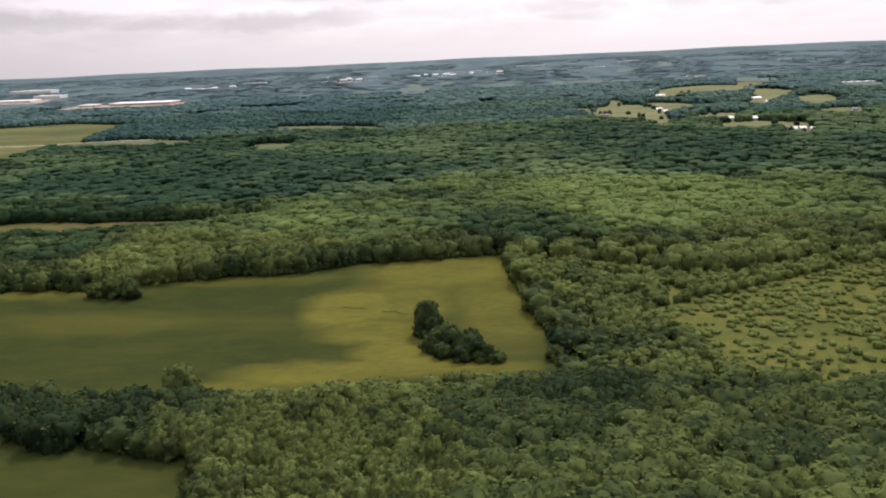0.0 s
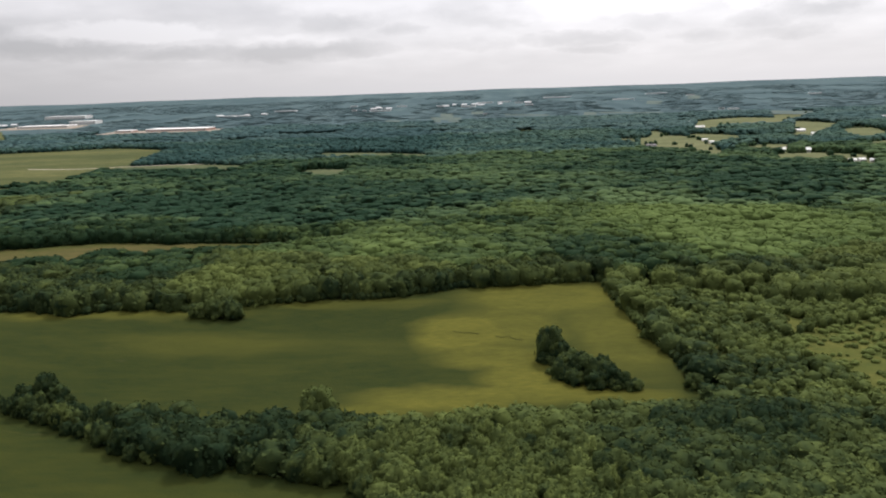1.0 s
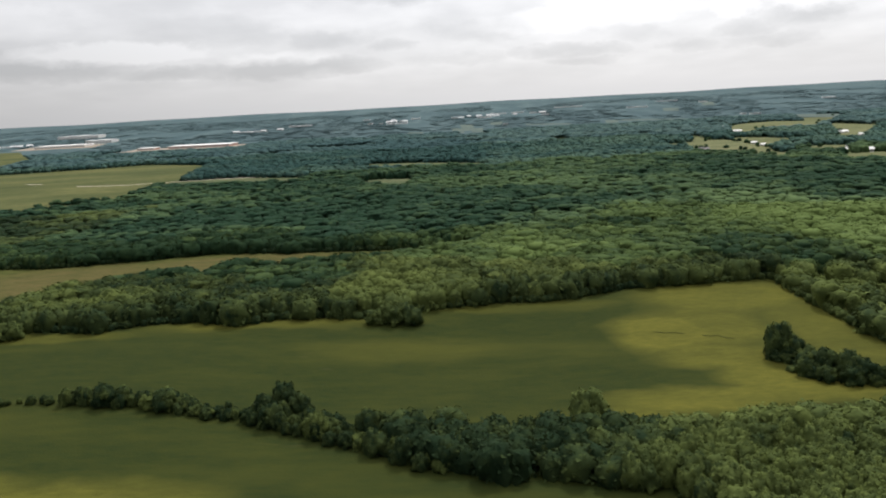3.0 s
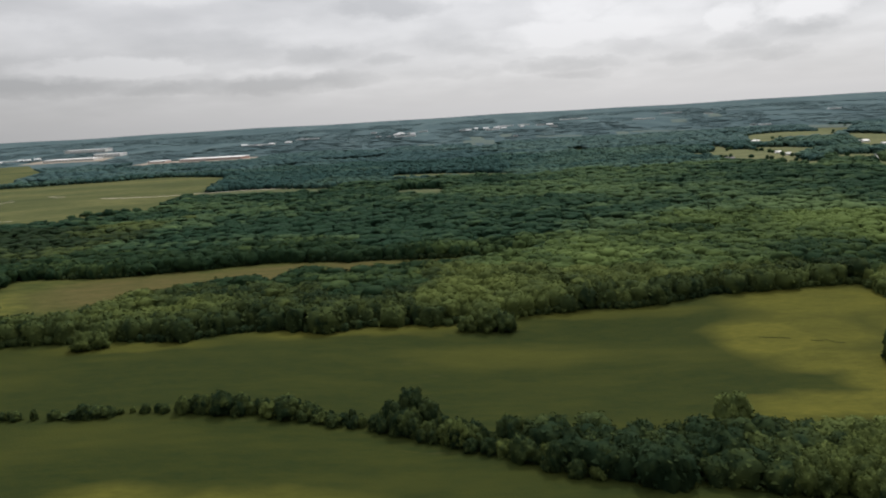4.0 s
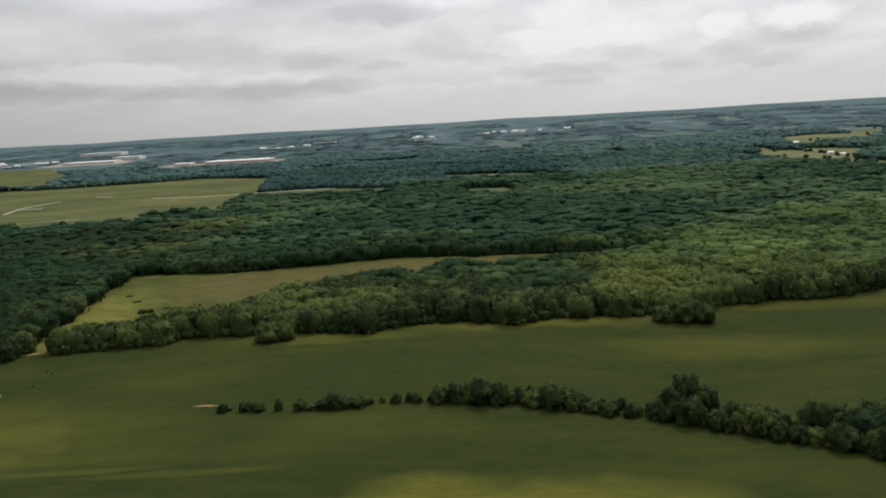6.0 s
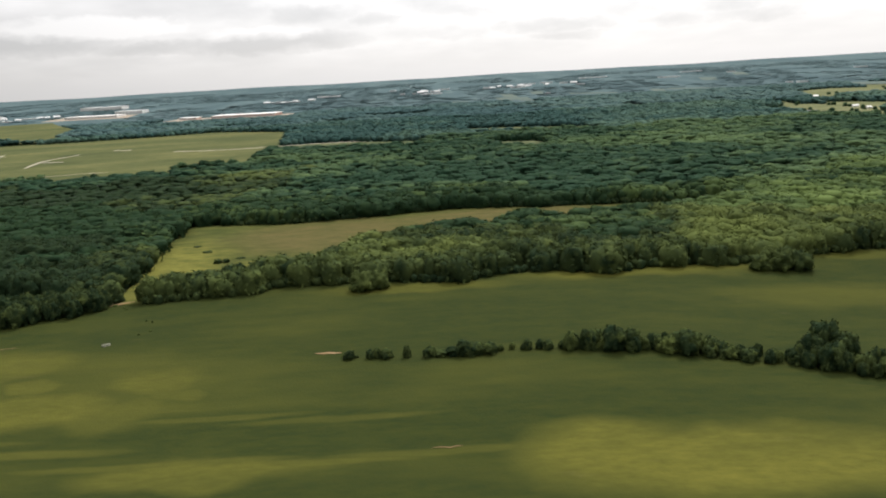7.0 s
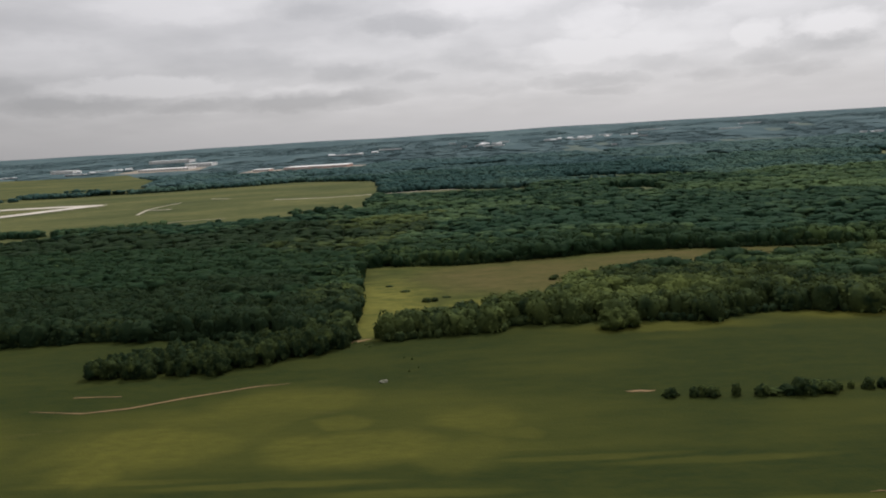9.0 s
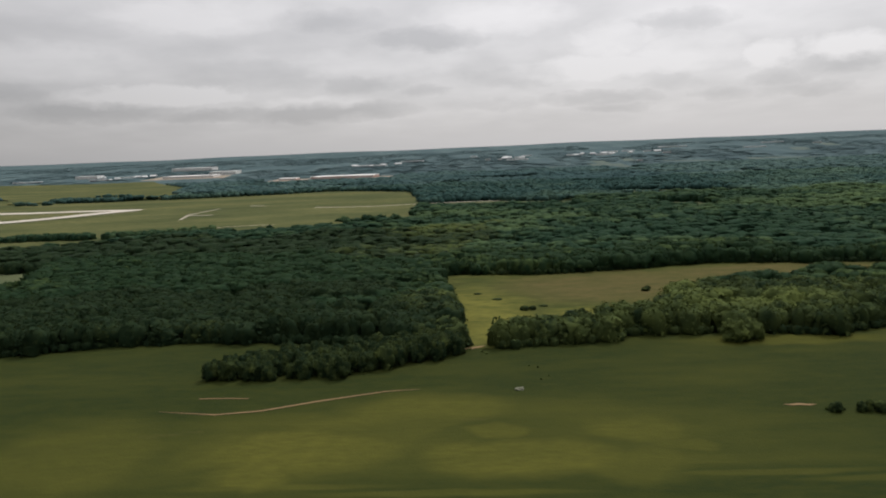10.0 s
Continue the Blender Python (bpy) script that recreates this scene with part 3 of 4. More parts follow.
def crown_shape(level, seed, leaves, leaf_size, cut=-0.72):
    """A crown in a unit space: radius about 1, foot at 0, top at 1, meant to stand about 1.6 times its radius high. Rings of round lobes
    about a core, covered with tilted leaf clumps. Returns corners, triangles and how much paler or deeper each corner's leaves are."""
    local = np.random.default_rng(seed)
    lobes = [(0.0, 0.0, -0.40, 0.60), (0.0, 0.0, 0.0, 0.52)]
    for count, out, rise, big in ((local.integers(8, 11), 0.76, -0.55, 0.27), (local.integers(8, 12), 0.78, -0.12, 0.27), (local.integers(7, 11), 0.68, 0.22, 0.27), (local.integers(4, 7), 0.42, 0.40, 0.25), (local.integers(1, 3), 0.14, 0.46, 0.24)):
        spin = local.uniform(0, 6.28)
        for k in range(count):
            a, away = spin + 2 * np.pi * (k + local.uniform(-0.3, 0.3)) / count, out * local.uniform(0.78, 1.22)
            lobes.append((away * np.cos(a), away * np.sin(a), rise + local.uniform(-0.15, 0.15), big * local.uniform(0.65, 1.25)))
    centre, size = np.array(lobes)[:, :3], np.array(lobes)[:, 3]
    own = local.normal(0, 0.05 + 0.04 * level, len(lobes))
    v, f = ball(level, cut)
    d = v / np.linalg.norm(v, axis=1)[:, None]
    along = d @ centre.T
    inner = along**2 - (centre**2).sum(1) + size**2
    hits = np.where(inner > 0, along + np.sqrt(np.maximum(inner, 0)), 0)
    v = d * (0.95 * hits.max(1))[:, None]
    # Core toned deeper than the leaf clumps: shade inside the crown, painted in.
    shade = own[hits.argmax(1)] - 0.05
    if leaves:
        d = local.normal(0, 1, (leaves * 10, 3))
        d[:, 2] += 0.55
        d /= np.linalg.norm(d, axis=1)[:, None]
        which = local.choice(len(lobes), len(d), p=size**2 / (size**2).sum())
        p = centre[which] + d * (size[which] * local.uniform(0.95, 1.13, len(d)))[:, None]
        deep = (np.linalg.norm(p[:, None] - centre[None], axis=2) - size[None]).min(1)
        keep = np.flatnonzero((deep > -0.05) & (p[:, 2] > -0.9))[:leaves]
        p, d = p[keep], d[keep]
        up = d + local.normal(0, 0.24, d.shape) + (0, 0, 0.12)
        up /= np.linalg.norm(up, axis=1)[:, None]
        a = np.cross(up, local.normal(0, 1, up.shape))
        a /= np.linalg.norm(a, axis=1)[:, None]
        b = np.cross(up, a)
        r = (leaf_size * local.uniform(0.55, 1.4, len(p)))[:, None]
        lv = np.stack([p + r * a, p + r * (-0.5 * a + 0.87 * b), p + r * (-0.5 * a - 0.87 * b)], 1).reshape(-1, 3)
        f = np.vstack([f, len(v) + np.arange(len(lv)).reshape(-1, 3)])
        v = np.vstack([v, lv])
        shade = np.r_[shade, np.repeat(own[which[keep]] + local.normal(0.03, 0.08, len(p)), 3)]
    v[:, 2] = (v[:, 2] + 0.92) / 1.63
    return v, f, shade


def inside(x, y, corners):
    """Which points lie within an outline of the plan."""
    hit = np.zeros(len(x), bool)
    for (ax, ay), (bx, by) in zip(corners, corners[1:] + corners[:1]):
        if ay != by:
            hit ^= ((ay > y) != (by > y)) & (x < (bx - ax) * (y - ay) / (by - ay) + ax)
    return hit


def value_noise(x, y, size, seed):
    """Smooth noise from 0 to 1 over the plan."""
    table = np.random.default_rng(seed).random((64, 64))
    u, v = x / size, y / size
    i, j = np.floor(u).astype(int), np.floor(v).astype(int)
    a, b = u - i, v - j
    a, b = a * a * (3 - 2 * a), b * b * (3 - 2 * b)
    t = lambda p, q: table[p % 64, q % 64]
    return (t(i, j) * (1 - a) + t(i + 1, j) * a) * (1 - b) + (t(i, j + 1) * (1 - a) + t(i + 1, j + 1) * a) * b


# Wood outlines painted paler for sun between clouds, plus some truly paler trees.
SUNLIT_PALE_STANDS = [
    [(38, 436), (35, 532), (88, 542), (81, 449)],
    [(-93, 316), (-45, 317), (-24, 292), (-21, 241), (-95, 244)],
    [(12, 889), (103, 952), (161, 790), (264, 702), (188, 560), (127, 576), (77, 611), (10, 651), (-20, 741)],
    [(57, 700), (106, 850), (181, 800), (396, 684), (355, 570), (159, 584), (119, 560)],
    [(-152, 530), (-137, 694), (-2, 700), (20, 566), (-29, 543)],
    [(-703, 1000), (-801, 1200), (-467, 1138), (-414, 971), (-545, 900), (-690, 970)],
    [(-247, 479), (-243, 532), (-191, 555), (-141, 523), (-192, 474)],
    [(-262, 481), (-250, 535), (-205, 640), (-130, 690), (-60, 640), (-120, 553), (-191, 493)],
    [(-453, 500), (-458, 572), (-396, 585), (-376, 525), (-391, 490)],
    [(-154, 1075), (-110, 1254), (17, 1146), (-13, 984)],
]
# Wood outlines painted darker for cloud shadow, plus some truly darker trees.
CLOUDED_DARK_STANDS = [
    [(-1150, 380), (-590, 430), (-600, 540), (-640, 640), (-1150, 620)],
    [(-455, 540), (-420, 590), (-330, 610), (-240, 625), (-225, 564), (-270, 525), (-400, 510)],
    [(-566, 700), (-615, 791), (-368, 761), (-173, 739), (-160, 661), (-400, 680)],
    [(-309, 773), (-349, 1050), (-77, 1020), (-99, 745), (-173, 719)],
    [(-358, 1557), (-403, 2350), (-150, 2350), (-91, 1530)],
    [(-300, 1600), (-380, 2350), (-150, 2350), (-91, 1530)],
    [(220, 1370), (342, 1205), (481, 1104), (284, 738), (190, 791), (207, 939), (138, 1039)],
    [(-25, 670), (74, 602), (124, 568), (180, 545), (164, 516), (33, 533), (-35, 596)],
    [(-690, 1500), (-740, 1880), (-480, 1800), (-470, 1400)],
    [(-750, 440), (-1100, 942), (-749, 859), (-660, 637), (-617, 475), (-648, 430)],
    [(-521, 838), (-514, 1000), (-182, 973), (-224, 771)],
    [(-620, 700), (-700, 1000), (-1300, 1050), (-1300, 500), (-760, 470)],
    [(-13, 304), (90, 321), (46, 237), (-10, 240)],
    [(-226, 308), (-131, 317), (-113, 277), (-118, 244), (-187, 257)],
]


def tone_at(x, y):
    t = -0.42 - 0.10 * np.clip(-x / 200, 0, 1) + 0.18 * np.clip((x + 350) / 450, 0, 1) + 0.70 * value_noise(x, 2.2 * y, 210, 3) + 0.64 * value_noise(x, 1.9 * y, 58, 4)
    # Sun patches and cloud shadow are added to the tree tones here.
    for edge in SUNLIT_PALE_STANDS:
        t += 0.26 * inside(x + 30 * (value_noise(x, y, 30, 8) - 0.5), y, edge)
    for edge in CLOUDED_DARK_STANDS:
        t -= 0.28 * inside(x + 30 * (value_noise(x, y, 30, 9) - 0.5), y, edge)
    return t


OPEN_LAND = [MEADOW_EDGE, FALLOW_EDGE, SCRUB_EDGE, AIRFIELD_EDGE, FAR_GRASS_EDGE, *CLEARINGS, *FARM_FIELDS, *FAR_FIELDS,
             [(-1360, 2560), (-880, 2560), (-850, 2820), (-930, 2880), (-1350, 2900)], [(-2000, 3000), (-1600, 3000), (-1620, 3350), (-1980, 3380)]]


def spots(x0, x1, y0, y1, gap):
    """Jittered places for trees over a stretch of the plan, as far out as the walk can see."""
    x, y = np.meshgrid(np.arange(x0, x1, gap), np.arange(y0, y1, gap * 0.87))
    x = x + (np.arange(x.shape[0]) % 2)[:, None] * gap / 2
    x, y = (x + rng.uniform(-0.48, 0.48, x.shape) * gap).ravel(), (y + rng.uniform(-0.48, 0.48, x.shape) * gap).ravel()
    keep = (x > -600 - y * 0.66) & (x < y * 0.60 + 25)
    return x[keep], y[keep]


def wooded(x, y, inset=2.0):
    keep = np.ones(len(x), bool)
    for edge in OPEN_LAND:
        keep &= ~inside(x, y - inset, edge) & ~inside(x, y + inset, edge)
    return keep


def woods(name, x, y, shapes, radius, tall, material, label, tone=None, squash=0.25, level=0.55):
    """Many trees in one mesh, for stretches of wood where nobody could count them. Behind the edge their tops are flatter, by level."""
    pick = rng.integers(0, len(shapes), len(x))
    tone = tone_at(x, y) + rng.normal(0, 0.10, len(x)) if tone is None else tone
    within = wooded(x, y - 2.2 * radius, 0.5 * radius)
    verts, faces, tones, start = [], [], [], 0
    for k, (v, f, shade) in enumerate(shapes):
        at = np.flatnonzero(pick == k)
        if not len(at):
            continue
        n = len(at)
        turn = rng.uniform(0, 2 * np.pi, n)
        size = rng.uniform(1 - squash, 1 + squash, n)
        r, h = radius * size, tall * rng.uniform(0.90, 1.10, n) * (0.72 + 0.28 * size)
        h = h * (0.82 + 0.36 * value_noise(x[at], y[at], 23, 77))
        c, s = np.cos(turn)[:, None], np.sin(turn)[:, None]
        px = (v[:, 0] * c - v[:, 1] * s) * r[:, None] + x[at][:, None]
        py = (v[:, 0] * s + v[:, 1] * c) * r[:, None] + y[at][:, None]
        up = v[:, 2] + level * within[at][:, None] * ((1 - v[:, 2]) * (v[:, 2] > 0.14))
        pz = (1.14 * up - 0.14) * h[:, None] + height(x[at], y[at])[:, None] - 0.3
        verts.append(np.stack([px, py, pz], -1).reshape(-1, 3) * PACE)
        faces.append((f[None] + (np.arange(n) * len(v))[:, None, None]).reshape(-1, 3) + start)
        tones.append((tone[at][:, None] + shade[None]).ravel())
        start += n * len(v)
    me = mesh_from(name, np.vstack(verts), np.vstack(faces), np.concatenate(tones), True)
    return tagged(part(name, me, material), label, "woods", kind="stuff")


def trunk_mesh():
    """A tapered trunk with a few limbs, for a tree 10 m high."""
    bm = bmesh.new()
    rods = [((0, 0, 0), (0.02, 0.01, 0.55), 0.045, 0.026)]
    for k in range(4):
        a = k * 2.4
        rods.append(((0.01, 0.0, 0.22 + 0.06 * k), (0.26 * math.cos(a), 0.26 * math.sin(a), 0.5 + 0.06 * k), 0.018, 0.006))
    for a, b, ra, rb in rods:
        a, b, ra, rb = Vector(a) * 10, Vector(b) * 10, ra * 10, rb * 10
        m = Matrix.Translation((a + b) / 2) @ (b - a).to_track_quat("Z", "Y").to_matrix().to_4x4()
        bmesh.ops.create_cone(bm, cap_ends=True, segments=6, radius1=ra, radius2=rb, depth=(b - a).length, matrix=m)
    me = bpy.data.meshes.new("trunk")
    bm.to_mesh(me)
    bm.free()
    return me


TRUNK = trunk_mesh()
TRUNK.materials.append(BARK)
FINE = [crown_shape(3, k + 1, 620, 0.095) for k in range(6)]
CROWNS = []
for k, (v, f, shade) in enumerate(FINE):
    for level in range(5):
        me = mesh_from("crown", v * (4.2, 4.2, 10.0), f, 0.08 + 0.17 * level + shade, True)
        me.materials.append(FOLIAGE)
        CROWNS.append(me)


PLAIN = [crown_shape(2, k + 171, 90, 0.20) for k in range(6)]
PLAIN_CROWNS = []
for k, (v, f, shade) in enumerate(PLAIN):
    for level in range(5):
        me = mesh_from("crown", v * (4.2, 4.2, 10.0), f, 0.08 + 0.17 * level + shade, True)
        me.materials.append(COOL_FOLIAGE)
        PLAIN_CROWNS.append(me)


def tree(x, y, tall, wide, tone, name="tree", label="leafy green deciduous tree", group="", low=-0.10):
    """A tree of its own: a trunk with limbs, and a crown of lobes and leaf clumps."""
    ob = new(name)
    level = int(np.clip(round((tone - 0.08) / 0.17 + rng.normal(0, 0.35)), 0, 4))
    size = tall * PACE / 10
    ob.matrix_basis = pose(x * PACE, y * PACE, (float(height(x, y)) + 0.2) * PACE, 0, 0, rng.uniform(0, 360)) @ Matrix.Diagonal((size, size, size, 1))
    part("trunk", TRUNK, None, ob)
    top = part("crown", (CROWNS if y < 800 else PLAIN_CROWNS)[rng.integers(0, 6) * 5 + level], None, ob)
    top.matrix_basis = pose(0, 0, low * 10) @ Matrix.Diagonal((wide / 0.88 / tall, wide / 0.88 / tall, 1 - low, 1))
    return tagged(ob, label, "tree", group)


# Hedgerow between the two halves of the meadow: low bushes at its loose end, tall trees where it meets the wood.
for x, y, tall, wide in ((-447.5, 357, 1.2, 1.2), (-445, 355, 3.8, 4.2), (-442, 356, 1.3, 1.4), (-436, 354, 3.8, 3.4), (-433, 354, 4.4, 2.8), (-429, 353, 4.0, 4.6), (-420.5, 352, 5.0, 2.8),
                         (-411, 351, 4.2, 4.8), (-406, 351, 2.4, 5.6), (-401, 351, 3.6, 6.6), (-396.5, 350, 6.4, 6.4), (-392, 350, 5.0, 7.0), (-386, 350, 4.6, 6.2)):
    tree(x, y, tall, 1.25 * wide, rng.uniform(0.2, 0.6), "hedge_bush", "small dark green bush at the loose end of a hedgerow", "hedgerow bushes")
HEDGE = np.array([(-385, 351), (-371, 352), (-342, 351), (-315, 347), (-292, 341), (-262, 330), (-240, 321), (-215, 306), (-197, 294), (-180, 286)])
length = np.r_[0, np.cumsum(np.linalg.norm(np.diff(HEDGE, axis=0), axis=1))]
d = 0.0
while d < length[-1]:
    x, y = np.interp(d, length, HEDGE[:, 0]), np.interp(d, length, HEDGE[:, 1])
    grow = d / length[-1]
    clump = float(value_noise(np.array([d]), np.array([0.0]), 13, 61)[0])
    gap_here = grow < 0.4 and clump < 0.16
    if not gap_here:
        tall = (rng.uniform(2.6, 5.0) + 5.5 * grow) * (0.62 + 0.65 * clump) + (3.5 if rng.random() < 0.14 else 0)
        tree(x + rng.normal(0, 0.8), y + rng.normal(0, 1.0 + 2 * grow), tall, tall * rng.uniform(0.8, 1.5), rng.uniform(0.05, 0.7), "hedge_tree", "dark green bushy tree in a field hedgerow", "hedgerow trees")
    if grow > 0.15 and not gap_here:
        for _ in range(2):
            tall = (rng.uniform(3, 6.5) + 4.0 * grow) * (0.6 + 0.65 * clump)
            tree(x + rng.normal(0, 3), y + rng.uniform(-4, 12 * grow), tall, tall * rng.uniform(0.7, 1.2), rng.uniform(0.05, 0.45), "hedge_tree", "dark green bushy tree in a field hedgerow", "hedgerow trees")
    d += rng.uniform(2.6, 6.0)
for x, y, tall, wide in ((-252, 340, 15, 13), (-260, 336, 11, 12), (-245, 337, 11, 12), (-212, 314, 13, 13), (-203, 311, 12, 12), (-335, 348, 10, 11)):
    tree(x, y, tall, wide, 0.12, "hedge_tree", "tall dark green tree rising from the hedgerow", "hedgerow trees")
# Single trees and the clump in the meadow.
tree(-123.5, 320, 17.5, 17, 0.6, "tree", "round pale green tree rising at the edge of the near wood")
for x, y, tall, wide in ((-15, 395, 18, 14), (-18, 391, 6, 8), (-10, 389, 12, 10), (-6, 384, 9, 11), (-9, 375, 10, 12), (-3, 370, 12, 13), (5, 364, 12, 13), (10, 360, 10, 11), (-12, 370, 8, 9), (0, 378, 10, 11),
                         (8, 371, 10, 11), (14, 357, 8, 10), (3, 357, 8, 10), (-6, 362, 7, 9), (20, 353, 5, 8), (48, 353, 7, 9)):
    tree(x, y, tall, 1.15 * wide, rng.uniform(0.08, 0.42), "tree", "dark green tree in a clump on the meadow", "trees of the meadow clump", -0.2)
CLUMP = np.array([(-18, 394), (-14, 384), (-10, 368), (6, 359), (20, 353)])
for k in range(30):
    a = rng.uniform(0, 4)
    x, y = np.interp(a, range(5), CLUMP[:, 0]), np.interp(a, range(5), CLUMP[:, 1])
    tree(x + rng.normal(0, 2.2), y + rng.normal(0, 2.2), rng.uniform(2.5, 5.5), rng.uniform(4, 8), rng.uniform(0.0, 0.4), "shrub", "dark green shrub under the clump on the meadow", "shrubs of the meadow clump")
for x, y, tall, wide in ((-225, 470, 9, 12), (-214, 469, 11, 13), (-203, 469, 11, 14), (-218, 475, 11, 12), (-208, 476, 11, 13), (-449, 461, 11, 15), (-440, 463, 10, 12)):
    tree(x, y, tall, wide, 0.42, "tree", "rounded green bush tree at the edge of the wood", "bush trees at the wood's edge")
for x, y, tall, wide in ((-762, 1102, 13, 14), (-752, 1098, 8, 13), (-735, 1180, 8, 20), (-748, 1186, 10, 18), (-763, 1188, 6, 22), (-781, 1190, 8, 17), (-790, 1196, 5, 13), (-720, 1184, 6, 21), (-706, 1190, 9, 18), (-742, 1196, 7, 19), (-728, 1200, 9, 16), (-692, 1180, 5, 16), (-860, 1075, 10, 13), (-874, 1078, 8, 12)):
    tree(x, y, tall, wide, 0.15, "tree", "dark green tree at the airfield's edge", "trees at the airfield's edge")
for edge in FARM_FIELDS:
    for (x0, y0), (x1, y1) in zip(edge, edge[1:] + edge[:1]):
        for k in range(int(rng.integers(0, 3))):
            a = rng.random()
            tree(x0 + (x1 - x0) * a + rng.normal(0, 4), y0 + (y1 - y0) * a + rng.normal(0, 4), rng.uniform(5, 9), rng.uniform(6, 11), rng.uniform(0.0, 0.3), "tree", "dark green hedge tree beside a farm field", "farm hedge trees")
for x, y in ((326, 1608), (314, 1599), (331, 1592), (365, 1575), (371, 1512), (378, 1508), (440, 1670), (430, 1584), (481, 1357), (534, 1277), (554, 1242), (641, 2148), (657, 2136), (678, 2122), (736, 1879), (487, 1487), (504, 1477), (462, 2054), (486, 2091), (440, 2019), (517, 2153)):
    tree(x, y, rng.uniform(6, 10), rng.uniform(7, 12), rng.uniform(0.0, 0.25), "tree", "dark green tree beside a farm yard", "farmyard trees")
# The copse on the meadow, beside the big wood.
copse = [(-711, 424), (-708, 414), (-670, 410), (-642, 417), (-602, 442), (-588, 452), (-596, 474), (-640, 456), (-690, 440)]
cx, cy = spots(-720, -580, 400, 480, 5.8)
for x, y in zip(cx, cy):
    if inside(np.array([x]), np.array([y]), copse)[0]:
        tall = rng.uniform(5.5, 9) + 3.5 * (x + 711) / 120
        tree(x, y, tall, tall * rng.uniform(0.8, 1.2), rng.uniform(0.0, 0.18), "tree", "dark green tree in a copse on the meadow", "trees of the copse")
for x, y, tall, wide in ((-558, 424, 1.6, 2), (-551, 408, 1.4, 2.2), (-585, 455, 1.8, 4), (-579, 452, 1.4, 3)):
    for k in range(2):
        tree(x + rng.normal(0, 4.0), y + rng.normal(0, 2.0), tall * rng.uniform(0.4, 0.8), wide * rng.uniform(0.4, 0.9), rng.uniform(0.3, 0.7), "shrub", "low green shrub in open grass")
for x, y, tall, wide in ((-552, 546, 3.0, 6), (-547, 547, 2.6, 5), (-540, 557, 1.0, 6), (-582, 600, 1.0, 6), (-569, 580, 1.2, 7), (-463, 608, 2.4, 4), (-466, 600, 3.2, 6)):
    tree(x, y, tall, wide, rng.uniform(0.0, 0.25), "shrub", "dark green bush in the fallow field", "bushes of the fallow field")
# The thin belt between meadow and fallow field.
for k in range(26):
    a = k / 25
    tree(-567 + 100 * a + rng.normal(0, 1.2), 468 + 16 * a + rng.normal(0, 2.5), (rng.uniform(8, 11) if a < 0.52 else rng.uniform(5, 7.5)), (rng.uniform(10, 14) if a < 0.52 else rng.uniform(7, 10)), rng.uniform(0.1, 0.5), "belt_tree", "bushy green tree in a thin belt between two fields", "belt trees", -0.2)

# The near edge of the wood in front of the meadow: single trees; behind and beside them one mass.
nx, ny = spots(-215, 450, 188, 345, 6.9)
near_wood = [(-212, 315), (-199, 300), (-173, 280), (-136, 278), (-101, 266), (-86, 215), (-82, 182), (451, 183), (354, 407), (322, 322), (194, 301), (118, 292), (64, 320), (43, 320), (11, 317), (-52, 312), (-90, 311), (-140, 312)]
keep = inside(nx, ny + 16 * (value_noise(nx, ny, 18, 66) - 0.5) * (ny < 213), near_wood)
nx, ny = nx[keep], ny[keep]
order = np.argsort(np.hypot(nx + 60, ny - 243))
for i in order[:250]:
    tall = rng.uniform(9.0, 12.5)
    tree(nx[i], ny[i], tall, tall * rng.uniform(0.85, 1.3), tone_at(nx[i:i + 1], ny[i:i + 1])[0] + rng.normal(0.04, 0.17), "wood_tree", "leafy broad-crowned tree of the near wood", "trees of the near wood")
MEDIUM = [crown_shape(2, k + 11, 210, 0.125) for k in range(10)]
SMALL = [crown_shape(1, k + 31, 40, 0.24) for k in range(12)]
MIDDLE = [crown_shape(2, k + 91, 46, 0.20) for k in range(12)]
LOW = [crown_shape(2, k + 131, 14, 0.22) for k in range(12)]
TINY = [crown_shape(1, k + 51, 10, 0.36) for k in range(10)]
DOT = [crown_shape(1, k + 71, 0, 0.45) for k in range(10)]
rest = order[250:]
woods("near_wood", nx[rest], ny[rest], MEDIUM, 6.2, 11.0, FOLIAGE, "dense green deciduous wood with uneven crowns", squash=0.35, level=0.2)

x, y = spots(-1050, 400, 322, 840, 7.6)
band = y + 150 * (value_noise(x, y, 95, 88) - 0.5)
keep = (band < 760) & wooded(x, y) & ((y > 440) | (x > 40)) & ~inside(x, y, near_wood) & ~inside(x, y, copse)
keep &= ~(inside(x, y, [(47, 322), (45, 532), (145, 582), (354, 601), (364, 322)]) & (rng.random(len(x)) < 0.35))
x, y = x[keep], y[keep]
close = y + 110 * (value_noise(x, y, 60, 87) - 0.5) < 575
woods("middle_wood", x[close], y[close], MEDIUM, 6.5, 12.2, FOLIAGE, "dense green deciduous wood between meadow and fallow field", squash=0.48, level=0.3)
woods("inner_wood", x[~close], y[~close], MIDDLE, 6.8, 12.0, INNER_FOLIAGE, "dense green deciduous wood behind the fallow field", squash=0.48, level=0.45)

# Undergrowth along the edges of the woods, its tones lowered to paint the shaded wood front.
bx_, by_ = [], []
for edge in (MEADOW_EDGE[1:33], FALLOW_EDGE):
    for (x0, y0), (x1, y1) in zip(edge, edge[1:]):
        n = max(1, int(math.hypot(x1 - x0, y1 - y0) / 2.6))
        a = (np.arange(n) + rng.uniform(0, 1, n)) / n
        bx_.append(x0 + (x1 - x0) * a + rng.normal(0, 1.0, n))
        by_.append(y0 + (y1 - y0) * a + rng.uniform(-0.5, 3.0, n))
x, y = np.concatenate(bx_), np.concatenate(by_)
